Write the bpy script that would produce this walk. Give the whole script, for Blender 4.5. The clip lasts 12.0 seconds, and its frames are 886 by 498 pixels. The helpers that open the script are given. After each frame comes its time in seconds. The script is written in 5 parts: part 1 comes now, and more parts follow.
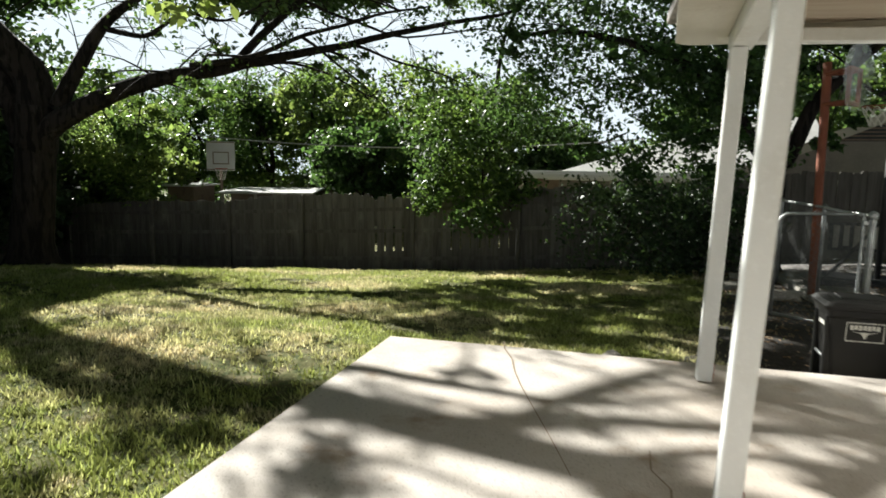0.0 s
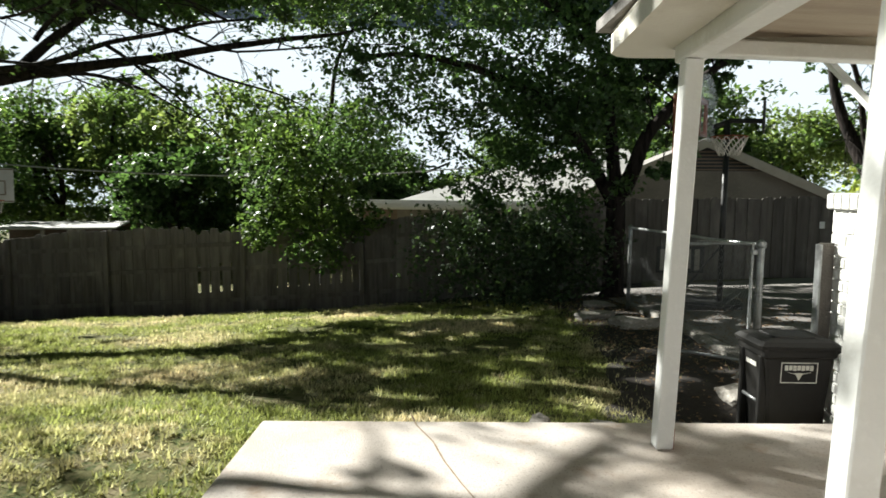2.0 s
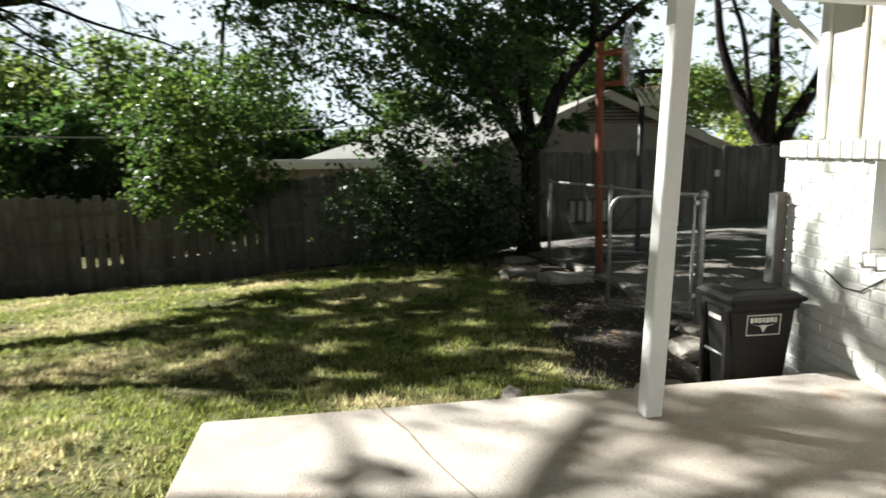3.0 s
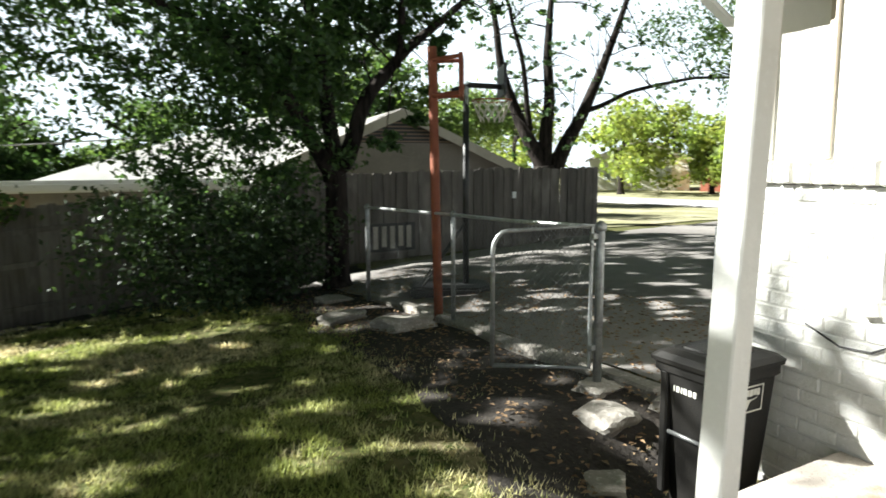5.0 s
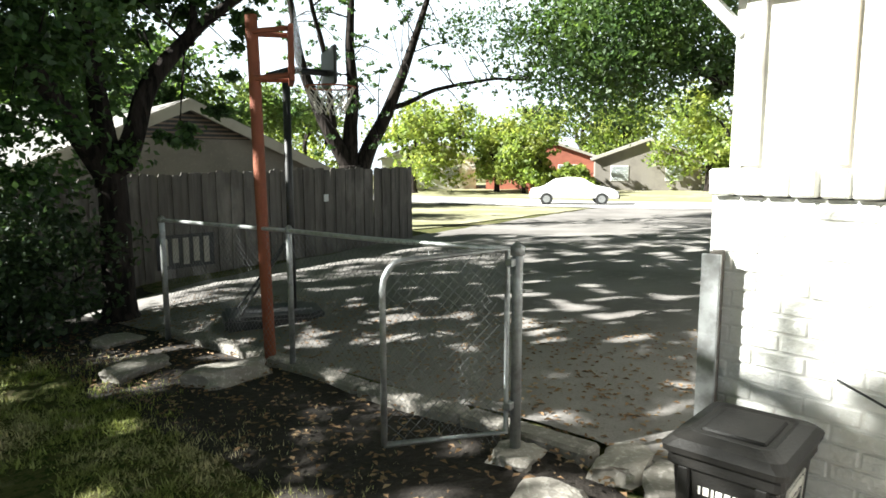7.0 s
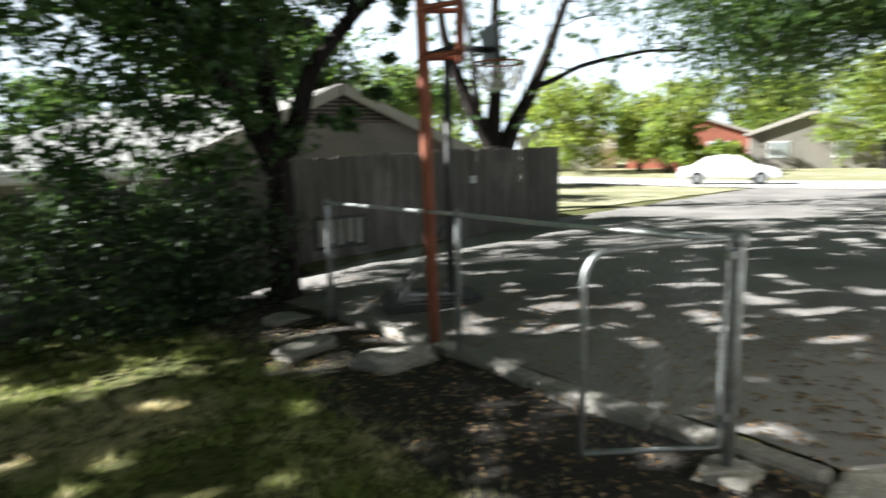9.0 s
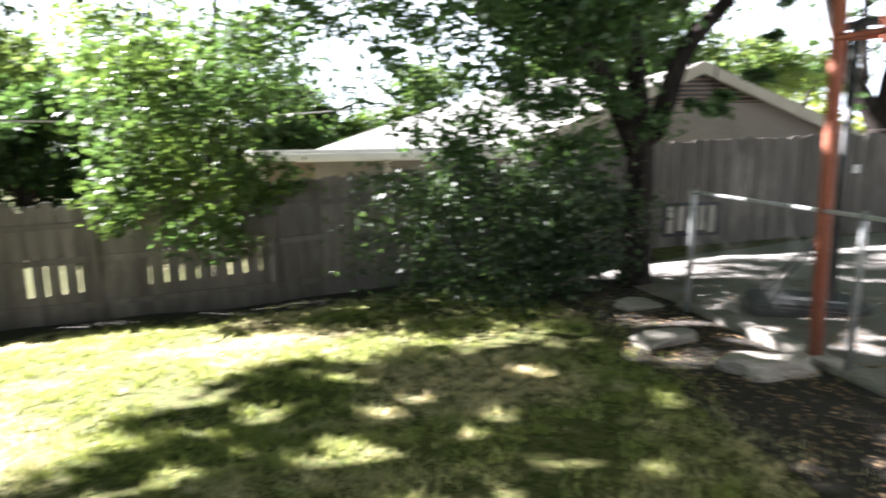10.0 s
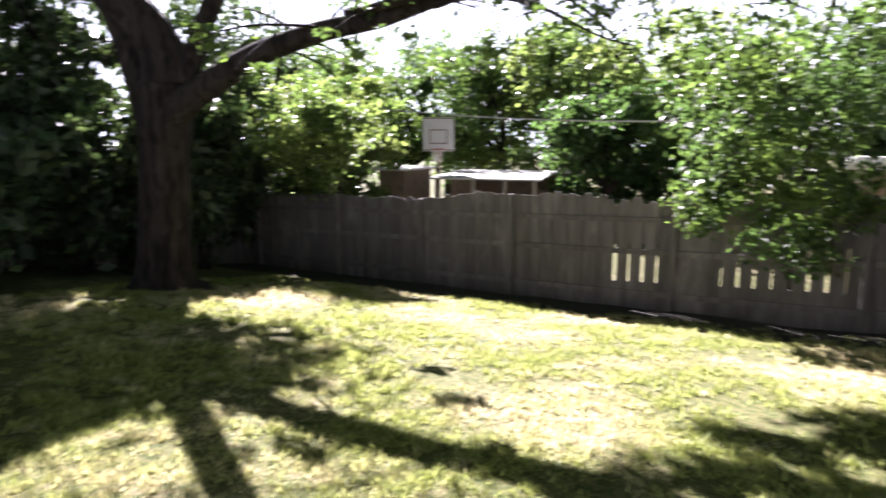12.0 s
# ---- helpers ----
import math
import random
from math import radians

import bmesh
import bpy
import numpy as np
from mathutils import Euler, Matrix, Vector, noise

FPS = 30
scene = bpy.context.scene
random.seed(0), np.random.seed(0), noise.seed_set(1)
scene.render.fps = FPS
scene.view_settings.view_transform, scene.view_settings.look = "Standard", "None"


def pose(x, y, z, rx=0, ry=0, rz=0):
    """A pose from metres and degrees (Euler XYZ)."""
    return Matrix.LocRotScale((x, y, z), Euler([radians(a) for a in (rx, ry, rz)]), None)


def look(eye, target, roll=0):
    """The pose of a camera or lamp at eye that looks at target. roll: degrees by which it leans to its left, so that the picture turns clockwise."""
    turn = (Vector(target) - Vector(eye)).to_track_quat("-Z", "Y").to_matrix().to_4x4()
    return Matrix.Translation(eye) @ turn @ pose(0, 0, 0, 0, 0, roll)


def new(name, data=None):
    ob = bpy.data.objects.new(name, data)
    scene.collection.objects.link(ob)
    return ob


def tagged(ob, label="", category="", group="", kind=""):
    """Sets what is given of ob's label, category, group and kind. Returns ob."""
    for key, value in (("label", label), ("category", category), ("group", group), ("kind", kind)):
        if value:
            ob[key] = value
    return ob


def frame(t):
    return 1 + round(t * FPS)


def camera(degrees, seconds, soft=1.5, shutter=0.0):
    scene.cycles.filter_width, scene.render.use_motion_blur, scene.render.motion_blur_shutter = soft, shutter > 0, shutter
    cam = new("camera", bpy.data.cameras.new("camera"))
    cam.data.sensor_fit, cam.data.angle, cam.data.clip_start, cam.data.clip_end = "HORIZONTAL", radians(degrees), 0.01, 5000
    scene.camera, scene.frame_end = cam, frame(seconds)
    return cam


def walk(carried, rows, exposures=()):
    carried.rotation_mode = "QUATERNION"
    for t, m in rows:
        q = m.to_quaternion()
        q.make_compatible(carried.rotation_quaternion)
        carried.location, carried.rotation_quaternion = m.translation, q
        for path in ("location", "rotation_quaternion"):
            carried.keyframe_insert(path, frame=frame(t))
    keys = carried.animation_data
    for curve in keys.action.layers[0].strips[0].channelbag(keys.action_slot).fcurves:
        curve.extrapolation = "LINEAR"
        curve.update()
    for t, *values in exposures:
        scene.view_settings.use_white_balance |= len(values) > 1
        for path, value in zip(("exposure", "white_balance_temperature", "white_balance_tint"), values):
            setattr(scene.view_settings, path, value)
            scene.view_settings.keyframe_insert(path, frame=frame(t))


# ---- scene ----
cam = camera(68.4, 12.0, soft=1.6, shutter=0.5)
PATH = [  # seconds, eye, target, roll
    (0, (0.613, 0.241, 1.323), (0.368, 2.207, 1.051), 0.8),
    (0.5, (0.467, 0.544, 1.337), (0.197, 2.51, 1.09), 1.5),
    (1, (0.314, 0.765, 1.329), (0.151, 2.742, 1.073), 1.1),
    (1.5, (0.181, 0.974, 1.327), (0.309, 2.957, 1.102), 0.7),
    (2, (0.098, 1.193, 1.324), (0.399, 3.162, 1.145), 0.6),
    (2.5, (-0.022, 1.409, 1.335), (0.376, 3.352, 1.081), 1.3),
    (3, (-0.164, 1.686, 1.32), (0.443, 3.566, 1.011), -0.7),
    (3.5, (-0.247, 2.036, 1.322), (0.568, 3.841, 1.04), 0.5),
    (5.5, (0.044, 3.72, 1.317), (1.433, 5.135, 1.049), -0.5),
    (6, (0.169, 4.071, 1.307), (1.728, 5.295, 1.042), 0.1),
    (6.5, (0.344, 4.377, 1.343), (1.978, 5.504, 1.097), 0.2),
    (8.5, (0.548, 4.935, 1.363), (2.234, 5.969, 1.064), -0.4),
    (9, (0.499, 5.017, 1.353), (1.897, 6.413, 1.039), -1.1),
    (9.5, (0.349, 5.024, 1.389), (1.378, 6.701, 1.028), -0.6),
    (10, (0.102, 5.117, 1.456), (0.674, 6.998, 1.09), -0.7),
    (10.5, (-0.079, 5.191, 1.512), (0.065, 7.147, 1.118), -0.4),
    (11, (-0.179, 5.203, 1.56), (-0.447, 7.146, 1.165), -0.4),
    (11.5, (-0.27, 5.213, 1.58), (-0.876, 7.082, 1.207), -0.8),
    (12, (-0.409, 5.116, 1.587), (-1.351, 6.841, 1.218), -0.2),
]
EXPOSURES = [(0, 1.38, 6350, 6), (2.5, 1.45, 6350, 6), (3.5, 1.5, 6300, 7), (5.5, 2.2, 6250, 6), (6.5, 2.3, 6250, 6), (8.5, 1.6, 6200, 5), (9, 1.95, 6050, 7), (9.5, 2.65, 6200, 9), (10.5, 3.4, 5950, 24), (11.2, 3.2, 5950, 28), (12, 2.8, 6000, 30)]
walk(cam, [(t, look(eye, target, roll)) for t, eye, target, roll in PATH], EXPOSURES)

# ---- light ----
SUN_AZ, SUN_EL = 46.0, 31.5  # degrees to the left of +y, degrees above the horizon
sun_from = Vector((-math.sin(radians(SUN_AZ)) * math.cos(radians(SUN_EL)), math.cos(radians(SUN_AZ)) * math.cos(radians(SUN_EL)), math.sin(radians(SUN_EL))))
sun = new("sun", bpy.data.lights.new("sun", "SUN"))
sun.data.energy, sun.data.angle, sun.data.color = 5.0, radians(0.55), (1.0, 0.97, 0.90)
sun.matrix_world = look(sun_from * 60, (0, 0, 0))
world = bpy.data.worlds.new("sky")
scene.world = world
world.use_nodes = True
wn = world.node_tree.nodes
sky = wn.new("ShaderNodeTexSky")
sky.sky_type, sky.sun_disc = "NISHITA", False
sky.sun_elevation, sky.sun_rotation = radians(SUN_EL), radians(-SUN_AZ)
sky.dust_density, sky.air_density = 1.0, 1.0
world.node_tree.links.new(sky.outputs[0], wn["Background"].inputs[0])
wn["Background"].inputs[1].default_value = 0.0045


# ---- materials ----
def material(name, base, rough=0.7, grain=(), bump=0.0, bump_scale=40.0, metal=0.0, spread=0.0, island=False, translucent=None, wave=None, spec=0.5):
    """A node material: base colour, noise layers (scale, colour, low, high) laid over it, bump, and a random change from piece to piece."""
    m = bpy.data.materials.new(name)
    m.use_nodes = True
    nt = m.node_tree
    bsdf = nt.nodes["Principled BSDF"]
    bsdf.inputs["Roughness"].default_value, bsdf.inputs["Metallic"].default_value = rough, metal
    bsdf.inputs["Specular IOR Level"].default_value = spec
    pos = nt.nodes.new("ShaderNodeNewGeometry")
    rgb = nt.nodes.new("ShaderNodeRGB")
    rgb.outputs[0].default_value = (*base, 1)
    col = rgb.outputs[0]
    for scale, colour, low, high in grain:
        mapping = nt.nodes.new("ShaderNodeMapping")
        nt.links.new(pos.outputs["Position"], mapping.inputs[0])
        mapping.inputs["Scale"].default_value = scale if isinstance(scale, tuple) else (scale, scale, scale)
        tex = nt.nodes.new("ShaderNodeTexNoise")
        tex.inputs["Scale"].default_value, tex.inputs["Detail"].default_value, tex.inputs["Roughness"].default_value = 1.0, 6.0, 0.62
        nt.links.new(mapping.outputs[0], tex.inputs["Vector"])
        ramp = nt.nodes.new("ShaderNodeMapRange")
        ramp.interpolation_type = "SMOOTHSTEP"
        ramp.inputs["From Min"].default_value, ramp.inputs["From Max"].default_value = low, high
        nt.links.new(tex.outputs["Fac"], ramp.inputs["Value"])
        mix = nt.nodes.new("ShaderNodeMix")
        mix.data_type = "RGBA"
        nt.links.new(ramp.outputs[0], mix.inputs[0])
        nt.links.new(col, mix.inputs[6])
        mix.inputs[7].default_value = (*colour, 1)
        col = mix.outputs[2]
    if spread:
        if island:
            rnd = pos.outputs["Random Per Island"]
        else:
            info = nt.nodes.new("ShaderNodeObjectInfo")
            rnd = info.outputs["Random"]
        rng = nt.nodes.new("ShaderNodeMapRange")
        rng.inputs["To Min"].default_value, rng.inputs["To Max"].default_value = 1 - spread, 1 + spread
        nt.links.new(rnd, rng.inputs["Value"])
        hsv = nt.nodes.new("ShaderNodeHueSaturation")
        nt.links.new(rng.outputs[0], hsv.inputs["Value"])
        nt.links.new(col, hsv.inputs["Color"])
        col = hsv.outputs[0]
    nt.links.new(col, bsdf.inputs["Base Color"])
    if bump:
        tex = nt.nodes.new("ShaderNodeTexNoise")
        tex.inputs["Scale"].default_value, tex.inputs["Detail"].default_value = 1.0 if isinstance(bump_scale, tuple) else bump_scale, 6.0
        if isinstance(bump_scale, tuple):
            stretch = nt.nodes.new("ShaderNodeMapping")
            stretch.inputs["Scale"].default_value = bump_scale
            nt.links.new(pos.outputs["Position"], stretch.inputs[0])
            nt.links.new(stretch.outputs[0], tex.inputs["Vector"])
        else:
            nt.links.new(pos.outputs["Position"], tex.inputs["Vector"])
        bn = nt.nodes.new("ShaderNodeBump")
        bn.inputs["Strength"].default_value, bn.inputs["Distance"].default_value = min(bump, 1.0), 0.02 * max(bump, 1.0)
        nt.links.new(tex.outputs["Fac"], bn.inputs["Height"])
        nt.links.new(bn.outputs[0], bsdf.inputs["Normal"])
    if translucent:
        tr = nt.nodes.new("ShaderNodeBsdfTranslucent")
        tint = nt.nodes.new("ShaderNodeMix")
        tint.data_type, tint.blend_type = "RGBA", "MULTIPLY"
        tint.inputs[0].default_value = 1.0
        nt.links.new(col, tint.inputs[6])
        tint.inputs[7].default_value = (*translucent[1], 1)
        nt.links.new(tint.outputs[2], tr.inputs[0])
        ms = nt.nodes.new("ShaderNodeMixShader")
        ms.inputs[0].default_value = translucent[0]
        nt.links.new(bsdf.outputs[0], ms.inputs[1])
        nt.links.new(tr.outputs[0], ms.inputs[2])
        nt.links.new(ms.outputs[0], nt.nodes["Material Output"].inputs[0])
    return m


LEAF_GLOW = (2.3, 2.2, 1.5)
M_LEAF = material("leaf_oak", (0.045, 0.085, 0.03), 0.45, [(0.7, (0.075, 0.12, 0.03), 0.4, 0.65)], spread=0.45, island=True, translucent=(0.45, LEAF_GLOW))
M_LEAF_LIGHT = material("leaf_light", (0.085, 0.14, 0.045), 0.45, [(0.5, (0.13, 0.17, 0.06), 0.4, 0.65)], spread=0.45, island=True, translucent=(0.5, LEAF_GLOW))
# lighter leaf copy with sunlight put in the colour, for the far trees
M_LEAF_PAINTED_SUN = material("leaf_painted_sun", (0.15, 0.21, 0.05), 0.5, [(0.4, (0.22, 0.25, 0.07), 0.4, 0.65)], spread=0.4, island=True, translucent=(0.5, LEAF_GLOW))
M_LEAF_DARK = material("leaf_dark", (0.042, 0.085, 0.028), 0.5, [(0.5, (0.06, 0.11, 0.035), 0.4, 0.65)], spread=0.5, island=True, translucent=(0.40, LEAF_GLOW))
# darker copy of the leaves: deep shade is put in the colour
M_LEAF_SHADE = material("leaf_shade", (0.03, 0.055, 0.022), 0.5, [(0.5, (0.045, 0.07, 0.028), 0.4, 0.65)], spread=0.5, island=True, translucent=(0.28, LEAF_GLOW))
M_BARK = material("bark", (0.028, 0.022, 0.019), 0.95, [((11, 11, 1.8), (0.009, 0.007, 0.006), 0.46, 0.58), ((5, 5, 1.2), (0.05, 0.041, 0.035), 0.54, 0.70)], bump=2.2, bump_scale=(14, 14, 2.6), spec=0.2)
M_GRASS = material("lawn", (0.12, 0.118, 0.048), 0.95, [(0.55, (0.24, 0.20, 0.12), 0.47, 0.64), (3.2, (0.25, 0.21, 0.13), 0.54, 0.70), (14.0, (0.05, 0.07, 0.02), 0.45, 0.62), (60.0, (0.17, 0.16, 0.06), 0.5, 0.7)], bump=0.8, bump_scale=30, spec=0.1)
M_FRONT = material("front_lawn", (0.27, 0.26, 0.15), 0.95, [(0.3, (0.42, 0.385, 0.26), 0.45, 0.62), (2.5, (0.20, 0.21, 0.11), 0.5, 0.68), (20, (0.35, 0.33, 0.22), 0.5, 0.7)], bump=0.6, bump_scale=20, spec=0.1)
M_BLADE = material("grass_blade", (0.30, 0.34, 0.105), 0.6, [(0.55, (0.63, 0.56, 0.37), 0.43, 0.64), (3.2, (0.60, 0.54, 0.36), 0.54, 0.72), (9.0, (0.16, 0.21, 0.06), 0.52, 0.70)], spread=0.45, island=True, translucent=(0.4, (1.5, 1.45, 1.3)), spec=0.2)
M_DIRT = material("dirt", (0.036, 0.029, 0.024), 0.95, [(1.4, (0.028, 0.023, 0.02), 0.42, 0.62), (9.0, (0.075, 0.063, 0.052), 0.58, 0.74), (45, (0.05, 0.04, 0.03), 0.5, 0.7)], bump=0.9, bump_scale=24)
M_CONCRETE = material("patio_concrete", (0.58, 0.52, 0.47), 0.85, [(0.8, (0.49, 0.42, 0.36), 0.42, 0.66), (5.0, (0.62, 0.56, 0.51), 0.5, 0.75), (60, (0.34, 0.29, 0.24), 0.52, 0.72), (2.3, (0.38, 0.28, 0.20), 0.54, 0.72), (11, (0.60, 0.54, 0.49), 0.6, 0.72)], bump=0.3, bump_scale=90)
M_CRACK = material("crack_dirt", (0.26, 0.19, 0.13), 0.95, [(12, (0.40, 0.32, 0.25), 0.45, 0.65)])
M_DRIVE = material("driveway_concrete", (0.27, 0.25, 0.235), 0.9, [(0.5, (0.17, 0.155, 0.145), 0.42, 0.64), (4.0, (0.30, 0.28, 0.265), 0.5, 0.75), (50, (0.17, 0.155, 0.145), 0.52, 0.72)], bump=0.35, bump_scale=60)
M_STONE = material("stone", (0.29, 0.265, 0.235), 0.9, [(3, (0.24, 0.22, 0.19), 0.4, 0.65), (30, (0.45, 0.42, 0.38), 0.5, 0.7)], bump=0.8, bump_scale=18, spread=0.2)
M_WHITE = material("white_paint", (0.76, 0.76, 0.74), 0.55, [(2.0, (0.68, 0.67, 0.63), 0.48, 0.7), (30, (0.80, 0.80, 0.78), 0.5, 0.7)], bump=0.12, bump_scale=60)
M_BRICK = material("painted_brick", (0.74, 0.73, 0.70), 0.6, [(3.0, (0.64, 0.63, 0.58), 0.46, 0.7), (40, (0.79, 0.78, 0.76), 0.5, 0.7)], bump=0.5, bump_scale=45, spread=0.05)
M_MORTAR = material("painted_mortar", (0.68, 0.67, 0.64), 0.8, [(5.0, (0.60, 0.59, 0.55), 0.45, 0.7)], bump=0.4, bump_scale=60)
M_SIDING = material("siding_paint", (0.75, 0.73, 0.68), 0.6, [((1.0, 1.0, 0.6), (0.68, 0.65, 0.59), 0.46, 0.7)], bump=0.15, bump_scale=50)
M_BATTEN = material("batten_paint", (0.50, 0.44, 0.36), 0.65, [(4, (0.42, 0.36, 0.29), 0.45, 0.7)], bump=0.2)
M_SOFFIT = material("soffit", (0.63, 0.60, 0.53), 0.75, [(1.3, (0.54, 0.50, 0.43), 0.45, 0.68), (12, (0.48, 0.43, 0.35), 0.6, 0.78)], bump=0.15)
M_CEIL = material("porch_ceiling", (0.42, 0.35, 0.27), 0.8, [((1, 8, 8), (0.36, 0.29, 0.22), 0.4, 0.65)], bump=0.15)
M_SHINGLE = material("shingle", (0.30, 0.28, 0.265), 0.9, [(6, (0.22, 0.205, 0.195), 0.4, 0.65), (60, (0.36, 0.34, 0.32), 0.5, 0.7)], bump=0.5, bump_scale=50)
M_FENCE = material("fence_board", (0.145, 0.130, 0.115), 0.9, [((14, 14, 1.2), (0.10, 0.089, 0.078), 0.4, 0.65), ((2, 2, 0.8), (0.23, 0.208, 0.185), 0.5, 0.72), ((5, 5, 0.5), (0.07, 0.062, 0.055), 0.58, 0.75)], bump=0.5, bump_scale=70, spread=0.18)
M_GALV = material("galvanised", (0.36, 0.37, 0.37), 0.5, [(14, (0.25, 0.25, 0.25), 0.42, 0.66)], metal=0.7)
# lighter copy of the galvanised metal: the rail's glint is put in the colour
M_RAIL = material("galvanised_glint", (0.62, 0.63, 0.63), 0.38, [(14, (0.48, 0.48, 0.48), 0.42, 0.66)], metal=0.7)
M_WIRE = material("dull_wire", (0.22, 0.225, 0.22), 0.6, [(14, (0.15, 0.15, 0.15), 0.42, 0.66)], metal=0.5)
M_RUST = material("orange_paint", (0.24, 0.07, 0.032), 0.7, [(7, (0.22, 0.06, 0.03), 0.42, 0.62), (30, (0.17, 0.06, 0.035), 0.56, 0.72)], bump=0.4, bump_scale=60)
M_BLACK = material("black_paint", (0.018, 0.018, 0.019), 0.45, [(6, (0.04, 0.038, 0.035), 0.5, 0.72)])
M_BIN = material("bin_plastic", (0.012, 0.011, 0.010), 0.58, [(3, (0.019, 0.017, 0.015), 0.45, 0.7), (40, (0.03, 0.027, 0.024), 0.62, 0.8)], bump=0.15, bump_scale=110, spec=0.35)
M_BOARD = material("backboard", (0.50, 0.50, 0.49), 0.5, [(5, (0.48, 0.47, 0.44), 0.45, 0.7)])
M_LABEL = material("white_print", (0.72, 0.70, 0.64), 0.6, [(30, (0.5, 0.48, 0.43), 0.5, 0.72)])
M_RED = material("red_paint", (0.35, 0.06, 0.03), 0.6, [(3, (0.25, 0.05, 0.03), 0.45, 0.7)])
M_NET = material("net", (0.66, 0.62, 0.56), 0.9, [(9, (0.5, 0.46, 0.4), 0.45, 0.7)])
M_TAN = material("tan_wall", (0.22, 0.20, 0.175), 0.85, [(0.8, (0.18, 0.162, 0.142), 0.42, 0.66), (14, (0.25, 0.225, 0.20), 0.5, 0.72)], bump=0.2)
M_TANTRIM = material("tan_trim", (0.42, 0.385, 0.33), 0.7, [(2, (0.35, 0.32, 0.27), 0.45, 0.7)])
# sun glare on the neighbouring house's roof is put in this pale colour
M_WHITEROOF = material("pale_roof", (0.66, 0.65, 0.63), 0.55, [(1.2, (0.55, 0.54, 0.52), 0.45, 0.7), (30, (0.50, 0.49, 0.47), 0.55, 0.75)], bump=0.3)
M_VENT = material("vent_slat", (0.20, 0.15, 0.11), 0.8, [(5, (0.14, 0.10, 0.08), 0.45, 0.7)])
M_CARPAINT = material("car_paint", (0.80, 0.80, 0.79), 0.25, [(2, (0.76, 0.76, 0.75), 0.45, 0.7)])
M_TYRE = material("tyre", (0.02, 0.02, 0.02), 0.85, [(20, (0.03, 0.03, 0.03), 0.45, 0.7)])
M_REDBRICK = material("red_brick", (0.36, 0.12, 0.075), 0.85, [(1.5, (0.28, 0.09, 0.06), 0.42, 0.66), (14, (0.42, 0.17, 0.11), 0.5, 0.72)], bump=0.3)
M_ROAD = material("pale_street", (0.52, 0.50, 0.48), 0.9, [(0.6, (0.43, 0.415, 0.40), 0.42, 0.66), (30, (0.56, 0.545, 0.53), 0.5, 0.72)], bump=0.3)
M_LITTER = material("dry_leaf", (0.22, 0.135, 0.07), 0.8, [(3, (0.30, 0.22, 0.13), 0.45, 0.66)], spread=0.4, island=True)
M_CABLE = material("cable", (0.45, 0.46, 0.47), 0.5, [(3, (0.35, 0.36, 0.37), 0.45, 0.7)])
M_GLASS = bpy.data.materials.new("window_glass")
M_GLASS.use_nodes = True
gb = M_GLASS.node_tree.nodes["Principled BSDF"]
gb.inputs["Base Color"].default_value, gb.inputs["Roughness"].default_value = (0.9, 0.93, 0.93, 1), 0.03
gb.inputs["Transmission Weight"].default_value = 0.95


# ---- mesh helpers ----
def part(name, bm, mat, parent=None, label="", smooth=False):
    """Links a bmesh as one mesh object, under a thing or a part where one is given."""
    me = bpy.data.meshes.new(name)
    bm.to_mesh(me)
    bm.free()
    me.materials.append(mat)
    if smooth:
        me.polygons.foreach_set("use_smooth", [True] * len(me.polygons))
    ob = new(name, me)
    if parent is not None:
        ob.parent = parent
    if label:
        tagged(ob, label)
    return ob


def raw(name, verts, faces, mat, parent=None, label="", smooth=False):
    me = bpy.data.meshes.new(name)
    me.from_pydata([tuple(v) for v in verts], [], faces)
    me.materials.append(mat)
    if smooth:
        me.polygons.foreach_set("use_smooth", [True] * len(me.polygons))
    ob = new(name, me)
    if parent is not None:
        ob.parent = parent
    if label:
        tagged(ob, label)
    return ob


def thing(name, m, label, category, group="", kind=""):
    ob = new(name)
    ob.matrix_world = m
    ob.empty_display_size = 0.2
    return tagged(ob, label, category, group, kind)


def add_box(bm, x0, x1, y0, y1, z0, z1, m=None, bevel=0.0):
    vs = [bm.verts.new((x, y, z)) for x in (x0, x1) for y in (y0, y1) for z in (z0, z1)]
    fs = [bm.faces.new([vs[i] for i in f]) for f in ((0, 1, 3, 2), (4, 6, 7, 5), (0, 4, 5, 1), (2, 3, 7, 6), (0, 2, 6, 4), (1, 5, 7, 3))]
    if bevel:
        made = bmesh.ops.bevel(bm, geom=list({e for f in fs for e in f.edges}), offset=bevel, segments=1, affect="EDGES")
        vs = list({v for f in made["faces"] for v in f.verts})
    if m is not None:
        bmesh.ops.transform(bm, matrix=m, verts=vs)
    return bm


def box(x0, x1, y0, y1, z0, z1, m=None, bevel=0.0):
    return add_box(bmesh.new(), x0, x1, y0, y1, z0, z1, m, bevel)


def add_tube(bm, pts, radii, sides=8, cap=True):
    """A tube through the points; radii is one number or one for each point."""
    pts = [Vector(p) for p in pts]
    if not isinstance(radii, (list, tuple)):
        radii = [radii] * len(pts)
    rings, side = [], None
    for i, p in enumerate(pts):
        way = (pts[min(i + 1, len(pts) - 1)] - pts[max(i - 1, 0)]).normalized()
        if side is None:
            side = way.orthogonal().normalized()
        side = (side - way * side.dot(way)).normalized()
        up = way.cross(side)
        rings.append([bm.verts.new(p + (side * math.cos(a) + up * math.sin(a)) * radii[i]) for a in (2 * math.pi * k / sides for k in range(sides))])
    for a, b in zip(rings, rings[1:]):
        for k in range(sides):
            bm.faces.new((a[k], a[(k + 1) % sides], b[(k + 1) % sides], b[k]))
    if cap:
        bm.faces.new(rings[0][::-1])
        bm.faces.new(rings[-1])
    return bm


